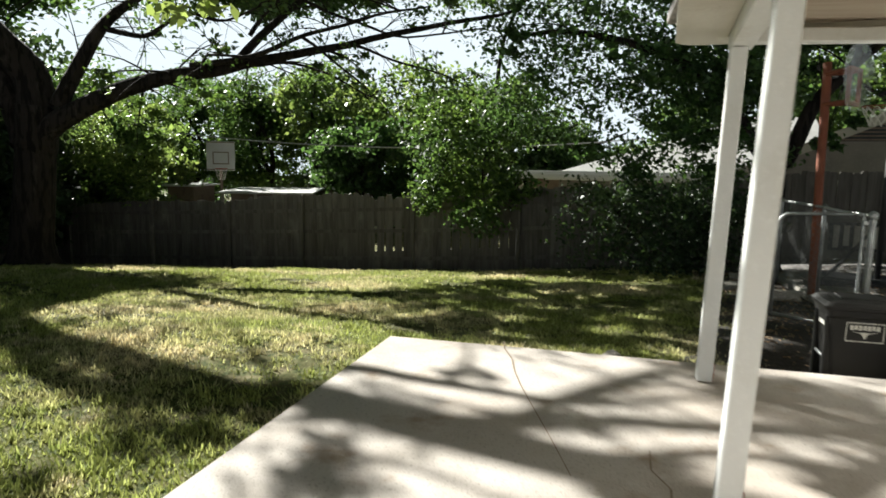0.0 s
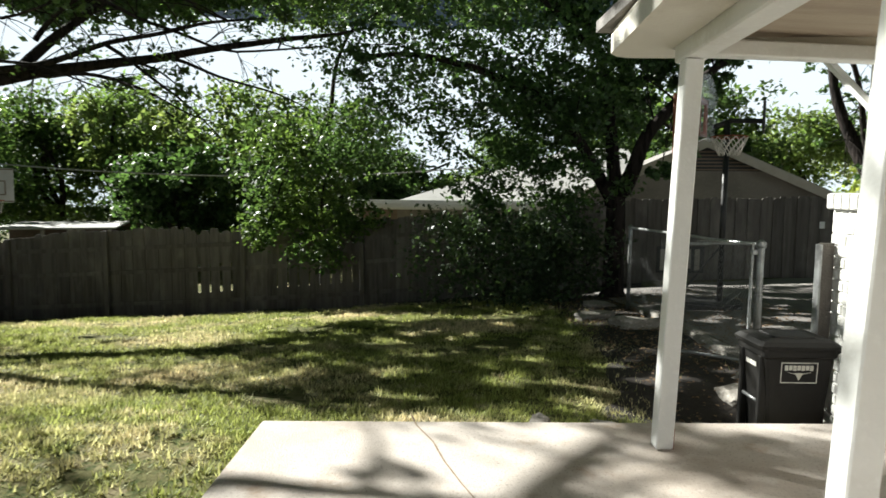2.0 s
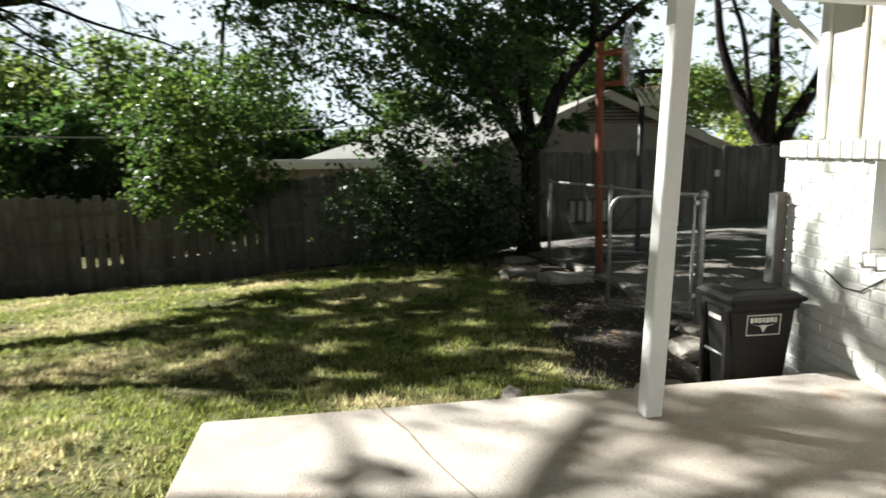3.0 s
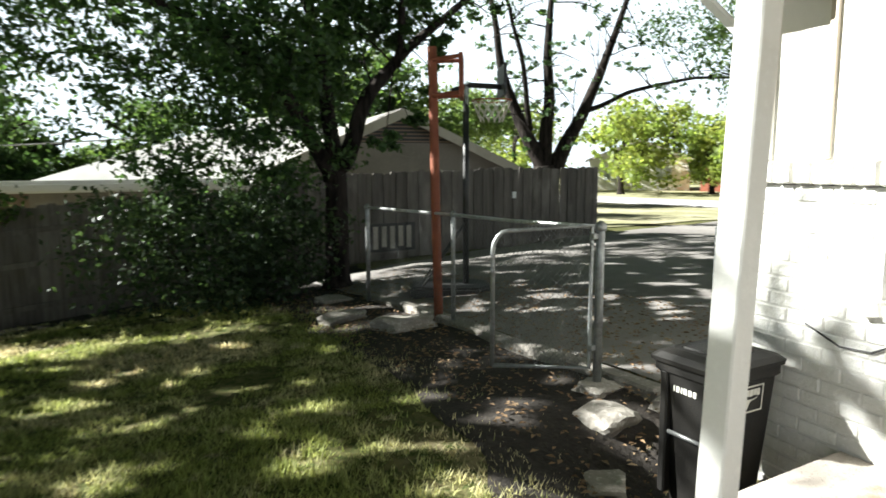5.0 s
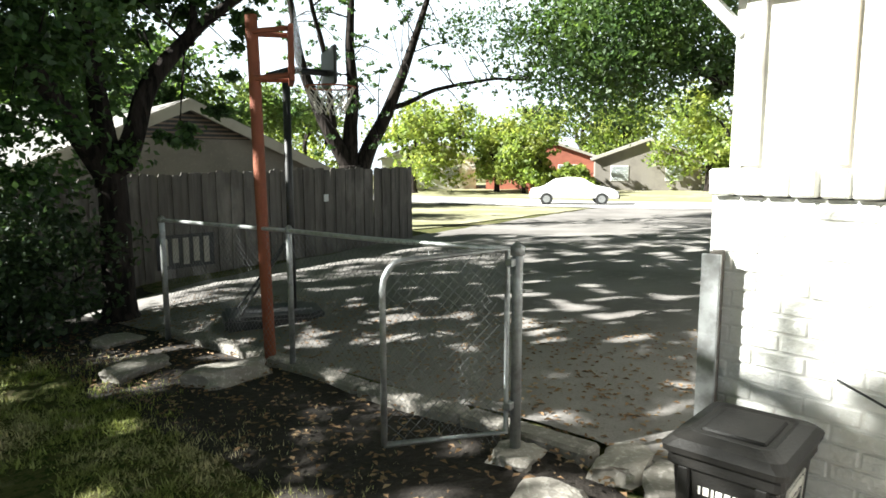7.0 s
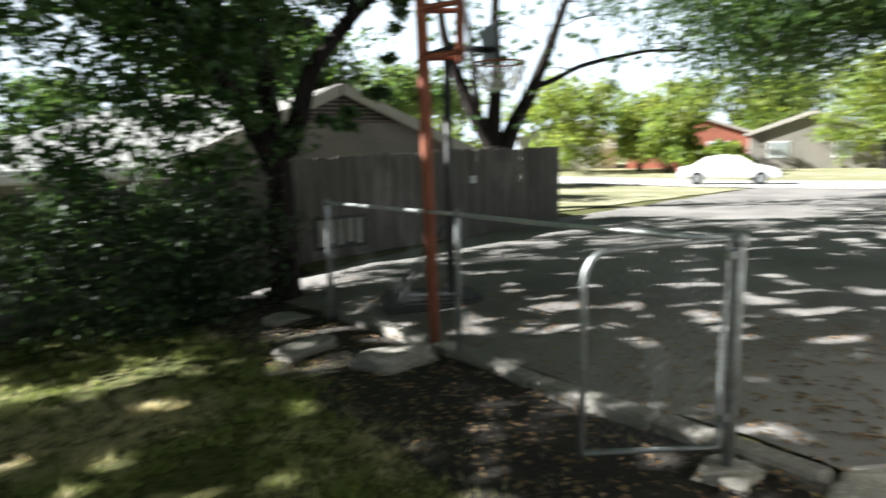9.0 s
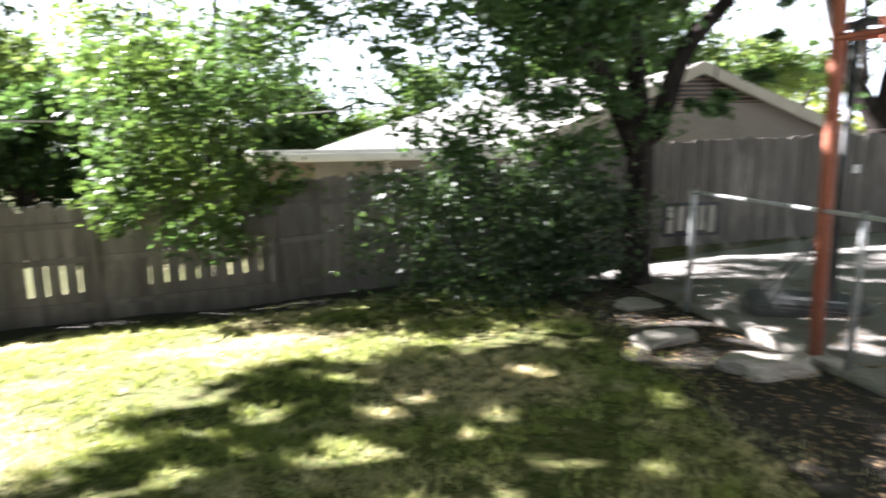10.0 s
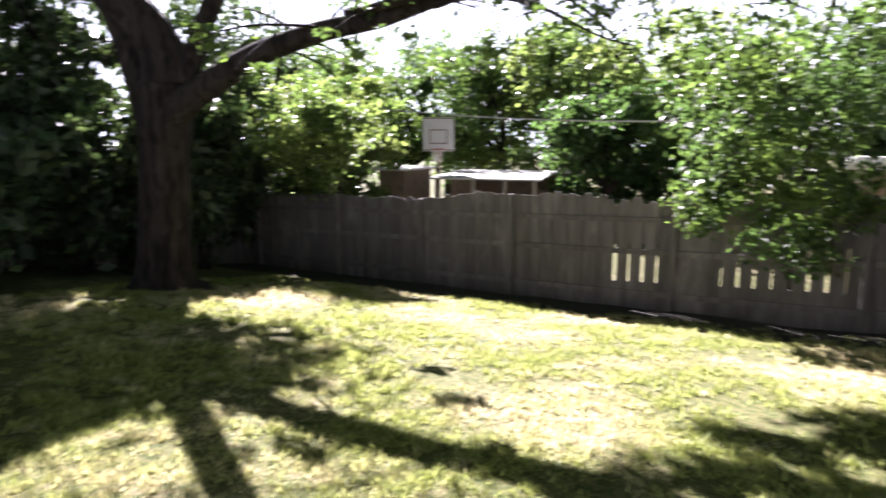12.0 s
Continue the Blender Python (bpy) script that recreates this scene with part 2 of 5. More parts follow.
def tube(pts, radii, sides=8):
    return add_tube(bmesh.new(), pts, radii, sides)


def prism(outline, z0, z1):
    """An upright prism over an outline of (x, y)."""
    bm = bmesh.new()
    low = [bm.verts.new((x, y, z0)) for x, y in outline]
    top = [bm.verts.new((x, y, z1)) for x, y in outline]
    n = len(outline)
    for i in range(n):
        bm.faces.new((low[i], low[(i + 1) % n], top[(i + 1) % n], top[i]))
    bm.faces.new(low[::-1])
    bm.faces.new(top)
    return bm


def lerp(v, xs, ys):
    return float(np.interp(v, xs, ys))


# ---- the lie of the land ----


def fence_y(x):
    return 15.5 - 0.127 * (x + 1)


def fall(x):
    return np.interp(x, [-40, -12, -6, -0.2, 3, 7, 13, 40], [-2.1, -1.85, -1.57, -1.28, -1.0, -0.60, -0.45, -0.85])


def ground_z(x, y):
    """Height of the ground: level at the patio, falling away to the back fence and to the street."""
    x, y = np.asarray(x, float), np.asarray(y, float)
    v = np.maximum(np.maximum(y + 0.14 * x - 4.9, (x - 4.6) * 0.34), (-x - 2.4) * 0.36)
    p = np.interp(v, [0, 0.5, 1.3, 4.2, 7.0, 10.6, 20, 60], [0, 0.07, 0.18, 0.36, 0.62, 1.0, 1.2, 1.3])
    dip = -0.33 * np.exp(-((x - 3.0) / 0.75) ** 2 - ((y - 5.15) / 0.55) ** 2)
    return -0.07 + p * (fall(x) + 0.07) + dip


def gz(x, y):
    return float(ground_z(x, y))


# ---- ground, driveway, road ----
def axis(lo, hi, near_lo, near_hi, step):
    near = list(np.arange(near_lo, near_hi + 1e-6, step))
    out, s, x = [], step, near_hi
    while x < hi:
        s *= 1.25
        x += s
        out.append(x)
    low, s, x = [], step, near_lo
    while x > lo:
        s *= 1.25
        x -= s
        low.append(x)
    return np.array(low[::-1] + near + out)


def sheet(name, xs, ys, height, mat):
    gx, gy = np.meshgrid(xs, ys)
    z = height(gx, gy)
    verts = np.stack([gx.ravel(), gy.ravel(), z.ravel()], 1)
    nx = len(xs)
    faces = [(j * nx + i, j * nx + i + 1, (j + 1) * nx + i + 1, (j + 1) * nx + i) for j in range(len(ys) - 1) for i in range(nx - 1)]
    return raw(name, verts.tolist(), faces, mat, smooth=True)


def lumps(x, y):
    return 0.018 * np.sin(1.9 * x + 0.7 * y) * np.sin(1.3 * y - 0.4 * x) + 0.012 * np.sin(4.1 * x + 1.0) * np.sin(3.7 * y)


def lawn_height(x, y):
    under = np.exp(-((np.maximum(np.abs(x - 0.5) - 2.6, 0)) ** 2 + np.maximum(np.abs(y - 0.5) - 4.2, 0) ** 2) * 2)
    return ground_z(x, y) + lumps(x, y) * (1 - under) - 0.02 * under


ground = sheet("ground", axis(-900, 900, -13, 20, 0.3), axis(-900, 900, -3, 17, 0.3), lawn_height, M_GRASS)
tagged(ground, "uneven lawn, half green and half dried to straw", "lawn", kind="structure")

# bare earth with leaf litter between the lawn and the chain-link fence, and along the board fence


def strip(name, left, right, n, lift, mat, label, category):
    """A draped strip between two polylines of (x, y)."""
    left, right = np.array(left, float), np.array(right, float)
    tl, tr = np.linspace(0, 1, len(left)), np.linspace(0, 1, len(right))
    verts, faces, across = [], [], 12
    for i in range(n + 1):
        t = i / n
        a = np.array([np.interp(t, tl, left[:, k]) for k in (0, 1)])
        b = np.array([np.interp(t, tr, right[:, k]) for k in (0, 1)])
        wob = 0.10 * math.sin(9 * t + 2) + 0.06 * math.sin(31 * t)
        for j in range(across + 1):
            s = j / across
            p = a + (b - a) * s
            if j == 0:
                p = p + (a - b) / max(np.linalg.norm(a - b), 1e-6) * wob
            verts.append((p[0], p[1], float(lawn_height(p[0], p[1])) + lift * math.sin(math.pi * min(max(s * 0.9 + 0.05, 0), 1)) + 0.004))
    for i in range(n):
        for j in range(across):
            k = i * (across + 1) + j
            faces.append((k, k + 1, k + across + 2, k + across + 1))
    ob = raw(name, verts, faces, mat, smooth=True)
    return tagged(ob, label, category, kind="structure")


strip("dirt_bed", [(1.9, 5.1), (2.3, 6.4), (3.0, 8.8), (3.4, 10.6), (4.0, 14.6)], [(3.3, 4.7), (3.8, 6.3), (4.3, 9.0), (4.9, 11.5), (6.5, 14.4)], 90, 0.03, M_DIRT, "bare dark earth beside the lawn strewn with dry leaves", "earth")
strip("fence_bed", [(-12, 15.4), (-3, 14.5), (4, 13.7), (6.2, 13.5)], [(-12, 17.2), (-3, 16.0), (4, 15.1), (6.2, 14.8)], 60, 0.03, M_DIRT, "dark bare earth along the foot of the board fence", "earth")


def draped(name, quad, nu, nv, lift, mat, label, category):
    (a, b, c, d) = [np.array(q, float) for q in quad]
    verts, faces = [], []
    for i in range(nu + 1):
        for j in range(nv + 1):
            u, v = i / nu, j / nv
            u = u * u
            p = a * (1 - u) * (1 - v) + b * (1 - u) * v + c * u * v + d * u * (1 - v)
            verts.append((p[0], p[1], float(lawn_height(p[0], p[1])) + lift))
    for i in range(nu):
        for j in range(nv):
            k = i * (nv + 1) + j
            faces.append((k, k + nv + 1, k + nv + 2, k + 1))
    ob = raw(name, verts, faces, mat, smooth=True)
    return tagged(ob, label, category, kind="structure")


draped("driveway", [(3.80, 5.2), (4.95, 13.3), (31, 15.4), (31, -2.5)], 90, 24, 0.045, M_DRIVE, "grey weathered concrete driveway beside the house", "driveway")
draped("front_lawn", [(15.0, 15.2), (14.5, 42), (29.9, 42), (29.9, 15.5)], 24, 40, 0.03, M_FRONT, "sunlit dry front lawn between driveway and street", "lawn")
draped("far_lawn", [(39.2, -40), (39.2, 80), (70, 80), (70, -40)], 24, 60, 0.03, M_FRONT, "sunlit lawn across the street", "lawn")
draped("road", [(30.0, -60), (30.0, 90), (39.0, 90), (39.0, -60)], 30, 90, 0.05, M_ROAD, "grey asphalt street with parked car", "road")

# ---- patio slab ----
SLAB = [(-0.37, 4.945), (3.17, 4.455), (3.4, 4.2), (1.5, -3.2), (-1.63, -2.9)]
bm = prism(SLAB, -0.16, 0.0)
bmesh.ops.bevel(bm, geom=[e for e in bm.edges if all(abs(v.co.z) < 1e-6 for v in e.verts)], offset=0.012, segments=2, affect="EDGES")
patio = part("patio", bm, M_CONCRETE)
tagged(patio, "pale worn concrete patio slab with a fine crack", "patio", kind="structure")
# hairline crack in the slab
for crack, width in (([(1.16, 2.4), (1.24, 2.84), (1.19, 3.0), (1.22, 3.2)], 0.005), ([(0.49, 4.92), (0.50, 4.75), (0.56, 4.5), (0.58, 4.25), (0.62, 4.0), (0.67, 3.75), (0.76, 3.32), (0.84, 2.9)], 0.0055)):
    verts, faces = [], []
    for i, (x, y) in enumerate(crack):
        w = width * (1 - 0.6 * i / len(crack))
        verts += [(x - w, y, 0.004), (x + w, y, 0.004)]
    for i in range(len(crack) - 1):
        faces.append((2 * i, 2 * i + 1, 2 * i + 3, 2 * i + 2))
    raw("crack", verts, faces, M_CRACK, patio, "dark hairline crack")

# ---- house beside the patio: axis "along" runs beside the patio to the driveway corner, "inward" into the house ----
CORNER = Vector((3.36, 5.15, 0))
ALONG = Vector((0.27, 0.963, 0)).normalized()
INWARD = Vector((ALONG.y, -ALONG.x, 0))
HOUSE = Matrix(((INWARD.x, ALONG.x, 0, CORNER.x), (INWARD.y, ALONG.y, 0, CORNER.y), (0, 0, 1, 0), (0, 0, 0, 1)))
LEDGE = 1.22
WIN = (-2.12, -0.86, 0.72, 1.22)  # window opening in the brickwork: from, to, sill, head

house = thing("wall_house", HOUSE, "white-painted brick house wall with board-and-batten siding above", "wall", kind="structure")
bm = bmesh.new()
add_box(bm, 0.008, 0.19, WIN[1], 0.0, -0.5, LEDGE)
add_box(bm, 0.008, 0.19, WIN[0], WIN[1], -0.5, WIN[2])
add_box(bm, 0.008, 0.19, -10, WIN[0], -0.5, LEDGE)
part("mortar", bm, M_MORTAR, house, "white-painted mortar bed")
bm = bmesh.new()
add_box(bm, 0.20, 0.33, -10, -0.03, LEDGE - 0.02, 2.7)
part("siding", bm, M_SIDING, house, "cream vertical siding")
for i in range(14):
    s = -0.42 - 0.41 * i
    part("batten", box(0.178, 0.197, s - 0.022, s + 0.022, LEDGE + 0.125, 2.68, bevel=0.004), M_BATTEN, house)
part("corner_board", box(0.172, 0.197, -0.10, -0.02, LEDGE + 0.125, 2.68, bevel=0.004), M_SIDING, house)
# side wall of the house along the driveway: brick for its whole height
bm = bmesh.new()
add_box(bm, 0.52, 9.0, 0.03, 0.15, -0.9, 2.7)
add_box(bm, 0.195, 0.6, -0.02, 0.025, -0.9, 2.7)
part("side_wall", bm, M_MORTAR, house, "white-painted brick end wall")
part("eave_board", box(-0.25, 0.26, -0.20, 0.35, 2.30, 2.45, bevel=0.01), M_WHITE, house)
bm = bmesh.new()
add_tube(bm, [(0.0, 0.30, 2.30), (0.20, 0.0, 1.90)], 0.03, 4)
part("brace", bm, M_WHITE, house, "white diagonal eave brace")
bm = bmesh.new()
v = [bm.verts.new(c) for c in ((-0.25, 0.4, 2.45), (9.5, 0.4, 2.45), (9.5, -10.4, 2.45), (-0.25, -10.4, 2.45), (4.6, 0.4, 4.2), (4.6, -10.4, 4.2))]
for f in ((0, 4, 5, 3), (1, 2, 5, 4), (0, 1, 4), (2, 3, 5), (0, 3, 2, 1)):
    bm.faces.new([v[i] for i in f])
part("house_roof", bm, M_SHINGLE, house, "grey shingle roof")

# window in the brickwork, beside the patio
window = thing("window_1", HOUSE, "white-framed window set in the painted brick wall", "window", kind="structure")
bm = bmesh.new()
for s0, s1, z0, z1 in ((WIN[0], WIN[1], WIN[3] - 0.05, WIN[3]), (WIN[0], WIN[1], WIN[2], WIN[2] + 0.05), (WIN[0], WIN[0] + 0.05, WIN[2], WIN[3]), (WIN[1] - 0.05, WIN[1], WIN[2], WIN[3]), (-1.51, -1.47, WIN[2], WIN[3])):
    add_box(bm, 0.13, 0.19, s0, s1, z0 + 0.003, z1 - 0.003)
part("window_frame", bm, M_WHITE, window)
part("pane", box(0.155, 0.163, WIN[0] + 0.04, WIN[1] - 0.04, WIN[2] + 0.04, WIN[3] - 0.04), M_GLASS, window)
part("window_back", box(0.22, 0.235, WIN[0], WIN[1], WIN[2], WIN[3]), M_SIDING, window, "drawn pale blind")

# ---- porch roof on posts ----
POSTS = [(1.735, 4.28, 0.028, -0.02), (1.405, 2.68, 0.035, -0.02), (1.06, 0.85, 0.04, 0.0), (0.72, -0.95, 0.04, 0.0)]


def porch_post(x, y, dx, dy):
    """A post that leans by (dx, dy) metres for each metre of height."""
    post = thing("porch_post", Matrix.Translation((x, y, 0)), "white-painted square wooden porch post, slightly leaning, with worn foot", "post", "porch posts")
    m = Matrix(((1, 0, dx, 0), (0, 1, dy, 0), (0, 0, 1, 0), (0, 0, 0, 1))) @ pose(0, 0, 0, 0, 0, -8)
    part("shaft", box(-0.045, 0.045, -0.045, 0.045, 0.004, 1.975, m, bevel=0.006), M_WHITE, post)
    part("foot_bracket", box(0.046, 0.052, -0.03, 0.04, 0.002, 0.11, m), M_RUST, post, "rusty steel foot bracket")
    return post


for x, y, dx, dy in POSTS:
    porch_post(x, y, dx, dy)

porch = thing("porch_roof", Matrix.Identity(4), "white-painted porch roof with rounded overhanging sheets and beams", "roof", kind="structure")
pa, pb = Vector((1.815, 4.27, 0)), Vector((1.445, 2.46, 0))
run = (pa - pb).normalized()
out = Vector((-run.y, run.x, 0))
PORCH = Matrix(((out.x, run.x, 0, pa.x), (out.y, run.y, 0, pa.y), (0, 0, 1, 0), (0, 0, 0, 1)))
part("beam", box(-0.065, 0.065, -7.2, 0.10, 1.98, 2.12, PORCH, bevel=0.008), M_WHITE, porch)
far_m = Matrix.Translation((1.815, 4.27, 0)) @ pose(0, 0, 0, 0, 0, -1)
part("cross_beam", box(0.068, 1.40, -0.045, 0.045, 2.0, 2.08, far_m, bevel=0.008), M_WHITE, porch)
# ceiling boards
v0 = [(1.70, 4.40), (3.45, 4.25), (1.6, -2.8), (0.75, -2.8)]
part("ceiling_panel", prism(v0[::-1], 2.124, 2.14), M_CEIL, porch, "tan plywood ceiling")
# overhanging sheets with a rounded outer corner
bm = bmesh.new()
rim = [(0.07, -7.2), (0.07, 0.14), (-1.55, 0.16), (-1.55, 0.38), (0.16, 0.36), (0.25, 0.35), (0.32, 0.31), (0.36, 0.24), (0.36, -7.2)]
low = [bm.verts.new(PORCH @ Vector((x, y, 2.06))) for x, y in rim]
top = [bm.verts.new(PORCH @ Vector((x, y, 2.16))) for x, y in rim]
n = len(rim)
for i in range(n):
    bm.faces.new((low[i], low[(i + 1) % n], top[(i + 1) % n], top[i]))
bm.faces.new(low[::-1])
bm.faces.new(top)
bmesh.ops.recalc_face_normals(bm, faces=bm.faces)
part("overhang", bm, M_SOFFIT, porch, "cream overhang with rounded corner")
for k in range(6):
    y0 = 0.27 - 0.62 * k
    part("roof_sheet", box(0.08, 0.39, y0 - 0.61, y0, 2.165, 2.185, PORCH @ pose(0, 0, 0, 0, -1, 0), bevel=0.006), M_SOFFIT, porch)
part("deck", prism([(1.48, 4.72), (3.9, 4.60), (1.9, -3.2), (0.55, -2.8)][::-1], 2.20, 2.26), M_SHINGLE, porch, "grey shingle deck")


# ---- added glowing ring in place of bright sky low over the horizon, all round ----
M_SKY_GLOW = bpy.data.materials.new("sky_glow")
M_SKY_GLOW.use_nodes = True
hn = M_SKY_GLOW.node_tree
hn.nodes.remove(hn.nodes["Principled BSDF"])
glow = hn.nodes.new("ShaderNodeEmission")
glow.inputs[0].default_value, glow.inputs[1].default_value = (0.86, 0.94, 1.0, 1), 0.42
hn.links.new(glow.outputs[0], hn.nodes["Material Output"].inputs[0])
glow_verts = [(150 * math.cos(a), 150 * math.sin(a), z) for a in (2 * math.pi * k / 48 for k in range(48)) for z in (-6.0, 37.0)]
glow_faces = [(2 * k, 2 * k + 1, (2 * k + 3) % 96, (2 * k + 2) % 96) for k in range(48)]
tagged(raw("backdrop", glow_verts, glow_faces, M_SKY_GLOW), "glowing ring in place of bright sky over the horizon", "sky", kind="structure")


# ---- board fence at the back of the lawn ----
def fence_top(x):
    return lerp(x, [-13, -11.4, -9.2, -7.0, -6.6, -5.8, -4.9, -3.9, -2.9, -1.2, 0.5, 1.4, 3.1, 4.5, 6.3, 9, 13.2], [-0.10, -0.02, 0.15, 0.17, 0.24, 0.38, 0.38, 0.47, 0.44, 0.50, 0.66, 0.74, 0.82, 0.92, 1.17, 1.24, 1.28])


board_fence = thing("board_fence", Matrix.Translation((0, fence_y(0), 0)) @ pose(0, 0, 0, 0, 0, math.degrees(math.atan(-0.127))), "weathered grey wooden board fence with gaps and uneven tops", "fence", kind="structure")


def board_mesh():
    bm = prism([(-0.068, 0), (0.068, 0), (0.068, 0.9), (0.068, 0.97), (0.045, 1.0), (-0.045, 1.0), (-0.068, 0.97)], -0.009, 0.009)
    bmesh.ops.transform(bm, matrix=pose(0, 0, 0, 90, 0, 0), verts=bm.verts)
    me = bpy.data.meshes.new("fence_board")
    bm.to_mesh(me)
    bm.free()
    me.materials.append(M_FENCE)
    return me


BOARD = board_mesh()
rnd = random.Random(7)


def fence_run(parent, along_from, along_to, place, top, bottom, gaps):
    x, i = along_from, 0
    while x < along_to:
        gap = any(a < x < b for a, b in gaps)
        ob = new("board", BOARD)
        ob.parent = parent
        px, py = place(x)
        py, i = py + (0 if gap else 0.020 * (i % 2)), i + 1
        z0, z1 = bottom(x) + rnd.uniform(0, 0.05), top(x) + rnd.uniform(-0.03, 0.03)
        if gap:
            z1 -= rnd.choice([0, 0, 0.05, 0.45])
        ob.matrix_basis = Matrix.Translation((px, py, z0)) @ pose(0, 0, 0, 0, rnd.uniform(-0.7, 0.7), 0) @ Matrix.Diagonal((rnd.choice([1.34, 1.42, 1.48, 1.2]) if gap else rnd.uniform(1.14, 1.22), 1, z1 - z0, 1))
        x += 0.232 if gap and any(a < x + 0.232 < b for a, b in gaps) else 0.19 if gap else 0.1365


fence_run(board_fence, -12.4, 13.15, lambda x: (x, rnd.uniform(-0.006, 0.006)), fence_top, lambda x: gz(x, fence_y(x)) - 0.10, [(-3.2, -2.15), (-1.55, 0.35)])
FENCE_POSTS = [-12.0, -9.3, -6.98, -4.93, -2.04, 0.5, 2.9]
for x, x2 in zip(FENCE_POSTS, FENCE_POSTS[1:] + [5.3]):
    zt, zb = fence_top(x), gz(x, fence_y(x))
    part("fence_post", box(x - 0.045, x + 0.045, -0.135, -0.045, zb - 0.05, zt + 0.02, bevel=0.008), M_FENCE, board_fence)
    for k in (0.25, 0.93, 1.45):
        z2 = gz(x2, fence_y(x2))
        bm = bmesh.new()
        v = [bm.verts.new(c) for c in [(xx, yy, zz + dz) for xx, zz in ((x, zb), (x2, z2)) for yy in (-0.044, -0.012) for dz in (k, k + 0.085)]]
        for f in ((0, 1, 3, 2), (4, 6, 7, 5), (0, 4, 5, 1), (2, 3, 7, 6), (0, 2, 6, 4), (1, 5, 7, 3)):
            bm.faces.new([v[i] for i in f])
        part("rail", bm, M_FENCE, board_fence)

for zc in (-1.482, -1.321, -1.160, -0.999, -0.22, -0.06, 0.10, 0.26):  # planks nailed across the foot and the top of the gappy stretch
    part("plank", box(-3.2, 0.35, 0.012, 0.028, zc, zc + 0.1605, pose(0, 0, 0, 0, -4.5, 0) @ Matrix.Translation((0, 0, 0.14))), M_FENCE, board_fence)

for i in range(5):  # pale pickets low in the fence, over a black board painted as a hole
    part("picket", box(6.98 + 0.19 * i, 7.09 + 0.19 * i, -0.035, -0.016, -0.36 + 0.04 * (i % 2), 0.10, bevel=0.004), M_TANTRIM, board_fence, "pale wooden picket")
part("plate", box(10.46, 10.58, -0.034, -0.018, 0.58, 0.73, bevel=0.004), M_WHITE, board_fence, "small white plate nailed to the boards")
part("hole_board", box(6.90, 7.95, -0.0155, -0.0105, -0.42, 0.16), M_BLACK, board_fence, "black board painted as a dark hole behind the pickets")

side_fence = thing("side_fence", Matrix.Identity(4), "dark weathered board fence along the shaded side", "fence", kind="structure")
fence_run(side_fence, 0, 17.0, lambda x: (-12.4 - 0.001 * x, x), lambda y: gz(-12.4, y) + 1.72, lambda y: gz(-12.4, y) - 0.03, [])
for ob in side_fence.children:
    ob.matrix_basis = ob.matrix_basis @ pose(0, 0, 0, 0, 0, 90)


# ---- chain-link fence, gate ----
def on_ground(x, y, up=0.0):
    return Vector((x, y, gz(x, y) + up))


GP, MID, END = (3.53, 6.135), (4.16, 8.51), (4.49, 10.72)
GP_TOP, MID_TOP, END_TOP = 0.93, 0.85, 0.81
link_fence = thing("chain_link_fence", Matrix.Translation(on_ground(*GP)), "low galvanised chain-link fence with a bright top rail", "fence")
LF = link_fence.matrix_world.inverted()


def wires(bm, p, q, bottom_p, top_p, bottom_q, top_q, step=0.066, r=0.0013):
    """Chain-link wires between two posts: two sets of slanting strands, slightly bowed."""
    p, q = Vector((*p, 0)), Vector((*q, 0))
    length = (q - p).length
    high = max(top_p - bottom_p, top_q - bottom_q)
    side = Vector((-(q - p).y, (q - p).x, 0)).normalized()

    def at(u, w):
        f = u / length
        lo, hi = bottom_p + (bottom_q - bottom_p) * f, top_p + (top_q - top_p) * f
        return p + (q - p) * f + side * 0.02 * math.sin(3 * u + 5 * w) + Vector((0, 0, lo + (hi - lo) * w))

    k = -high
    while k < length:
        for sign in (1, -1):
            pts = []
            for i in range(9):
                w = i / 8
                u = k + high * (w if sign > 0 else 1 - w)
                if 0 <= u <= length:
                    pts.append(at(u, w))
            if len(pts) > 1:
                add_tube(bm, pts, r, 3, cap=False)
        k += step
    return bm


def link_post(x, y, top, r, name="line_post"):
    lo = gz(x, y) - 0.05
    bm = tube([(x, y, lo), (x, y, top - 0.03), (x, y, top)], [r, r, r * 0.5], 12)
    bm.transform(LF)
    ob = part(name, bm, M_GALV, link_fence, smooth=True)
    bm = tube([(x, y, top - 0.055), (x, y, top - 0.01), (x, y, top + 0.015)], [r * 1.35, r * 1.35, r * 0.4], 12)
    bm.transform(LF)
    part("post_cap", bm, M_GALV, ob, smooth=True)


link_post(*GP, GP_TOP, 0.030, "gate_post")
link_post(*MID, MID_TOP, 0.024)
link_post(*END, END_TOP, 0.030, "end_post")
bm = tube([(*GP, GP_TOP - 0.03), ((GP[0] + MID[0]) / 2, (GP[1] + MID[1]) / 2, (GP_TOP + MID_TOP) / 2 - 0.04), (*MID, MID_TOP - 0.03), (*END, END_TOP - 0.03)], 0.017, 10)
bm.transform(LF)
part("top_rail", bm, M_RAIL, link_fence, "galvanised rail, its glint put in the colour", smooth=True)
bm = bmesh.new()
wires(bm, GP, MID, gz(*GP) + 0.03, GP_TOP - 0.03, gz(*MID) + 0.03, MID_TOP - 0.03)
wires(bm, MID, END, gz(*MID) + 0.03, MID_TOP - 0.03, gz(*END) + 0.03, END_TOP - 0.03)
bm.transform(LF)
tagged(part("mesh_wire", bm, M_WIRE, link_fence, "diamond wire mesh"), kind="stuff")

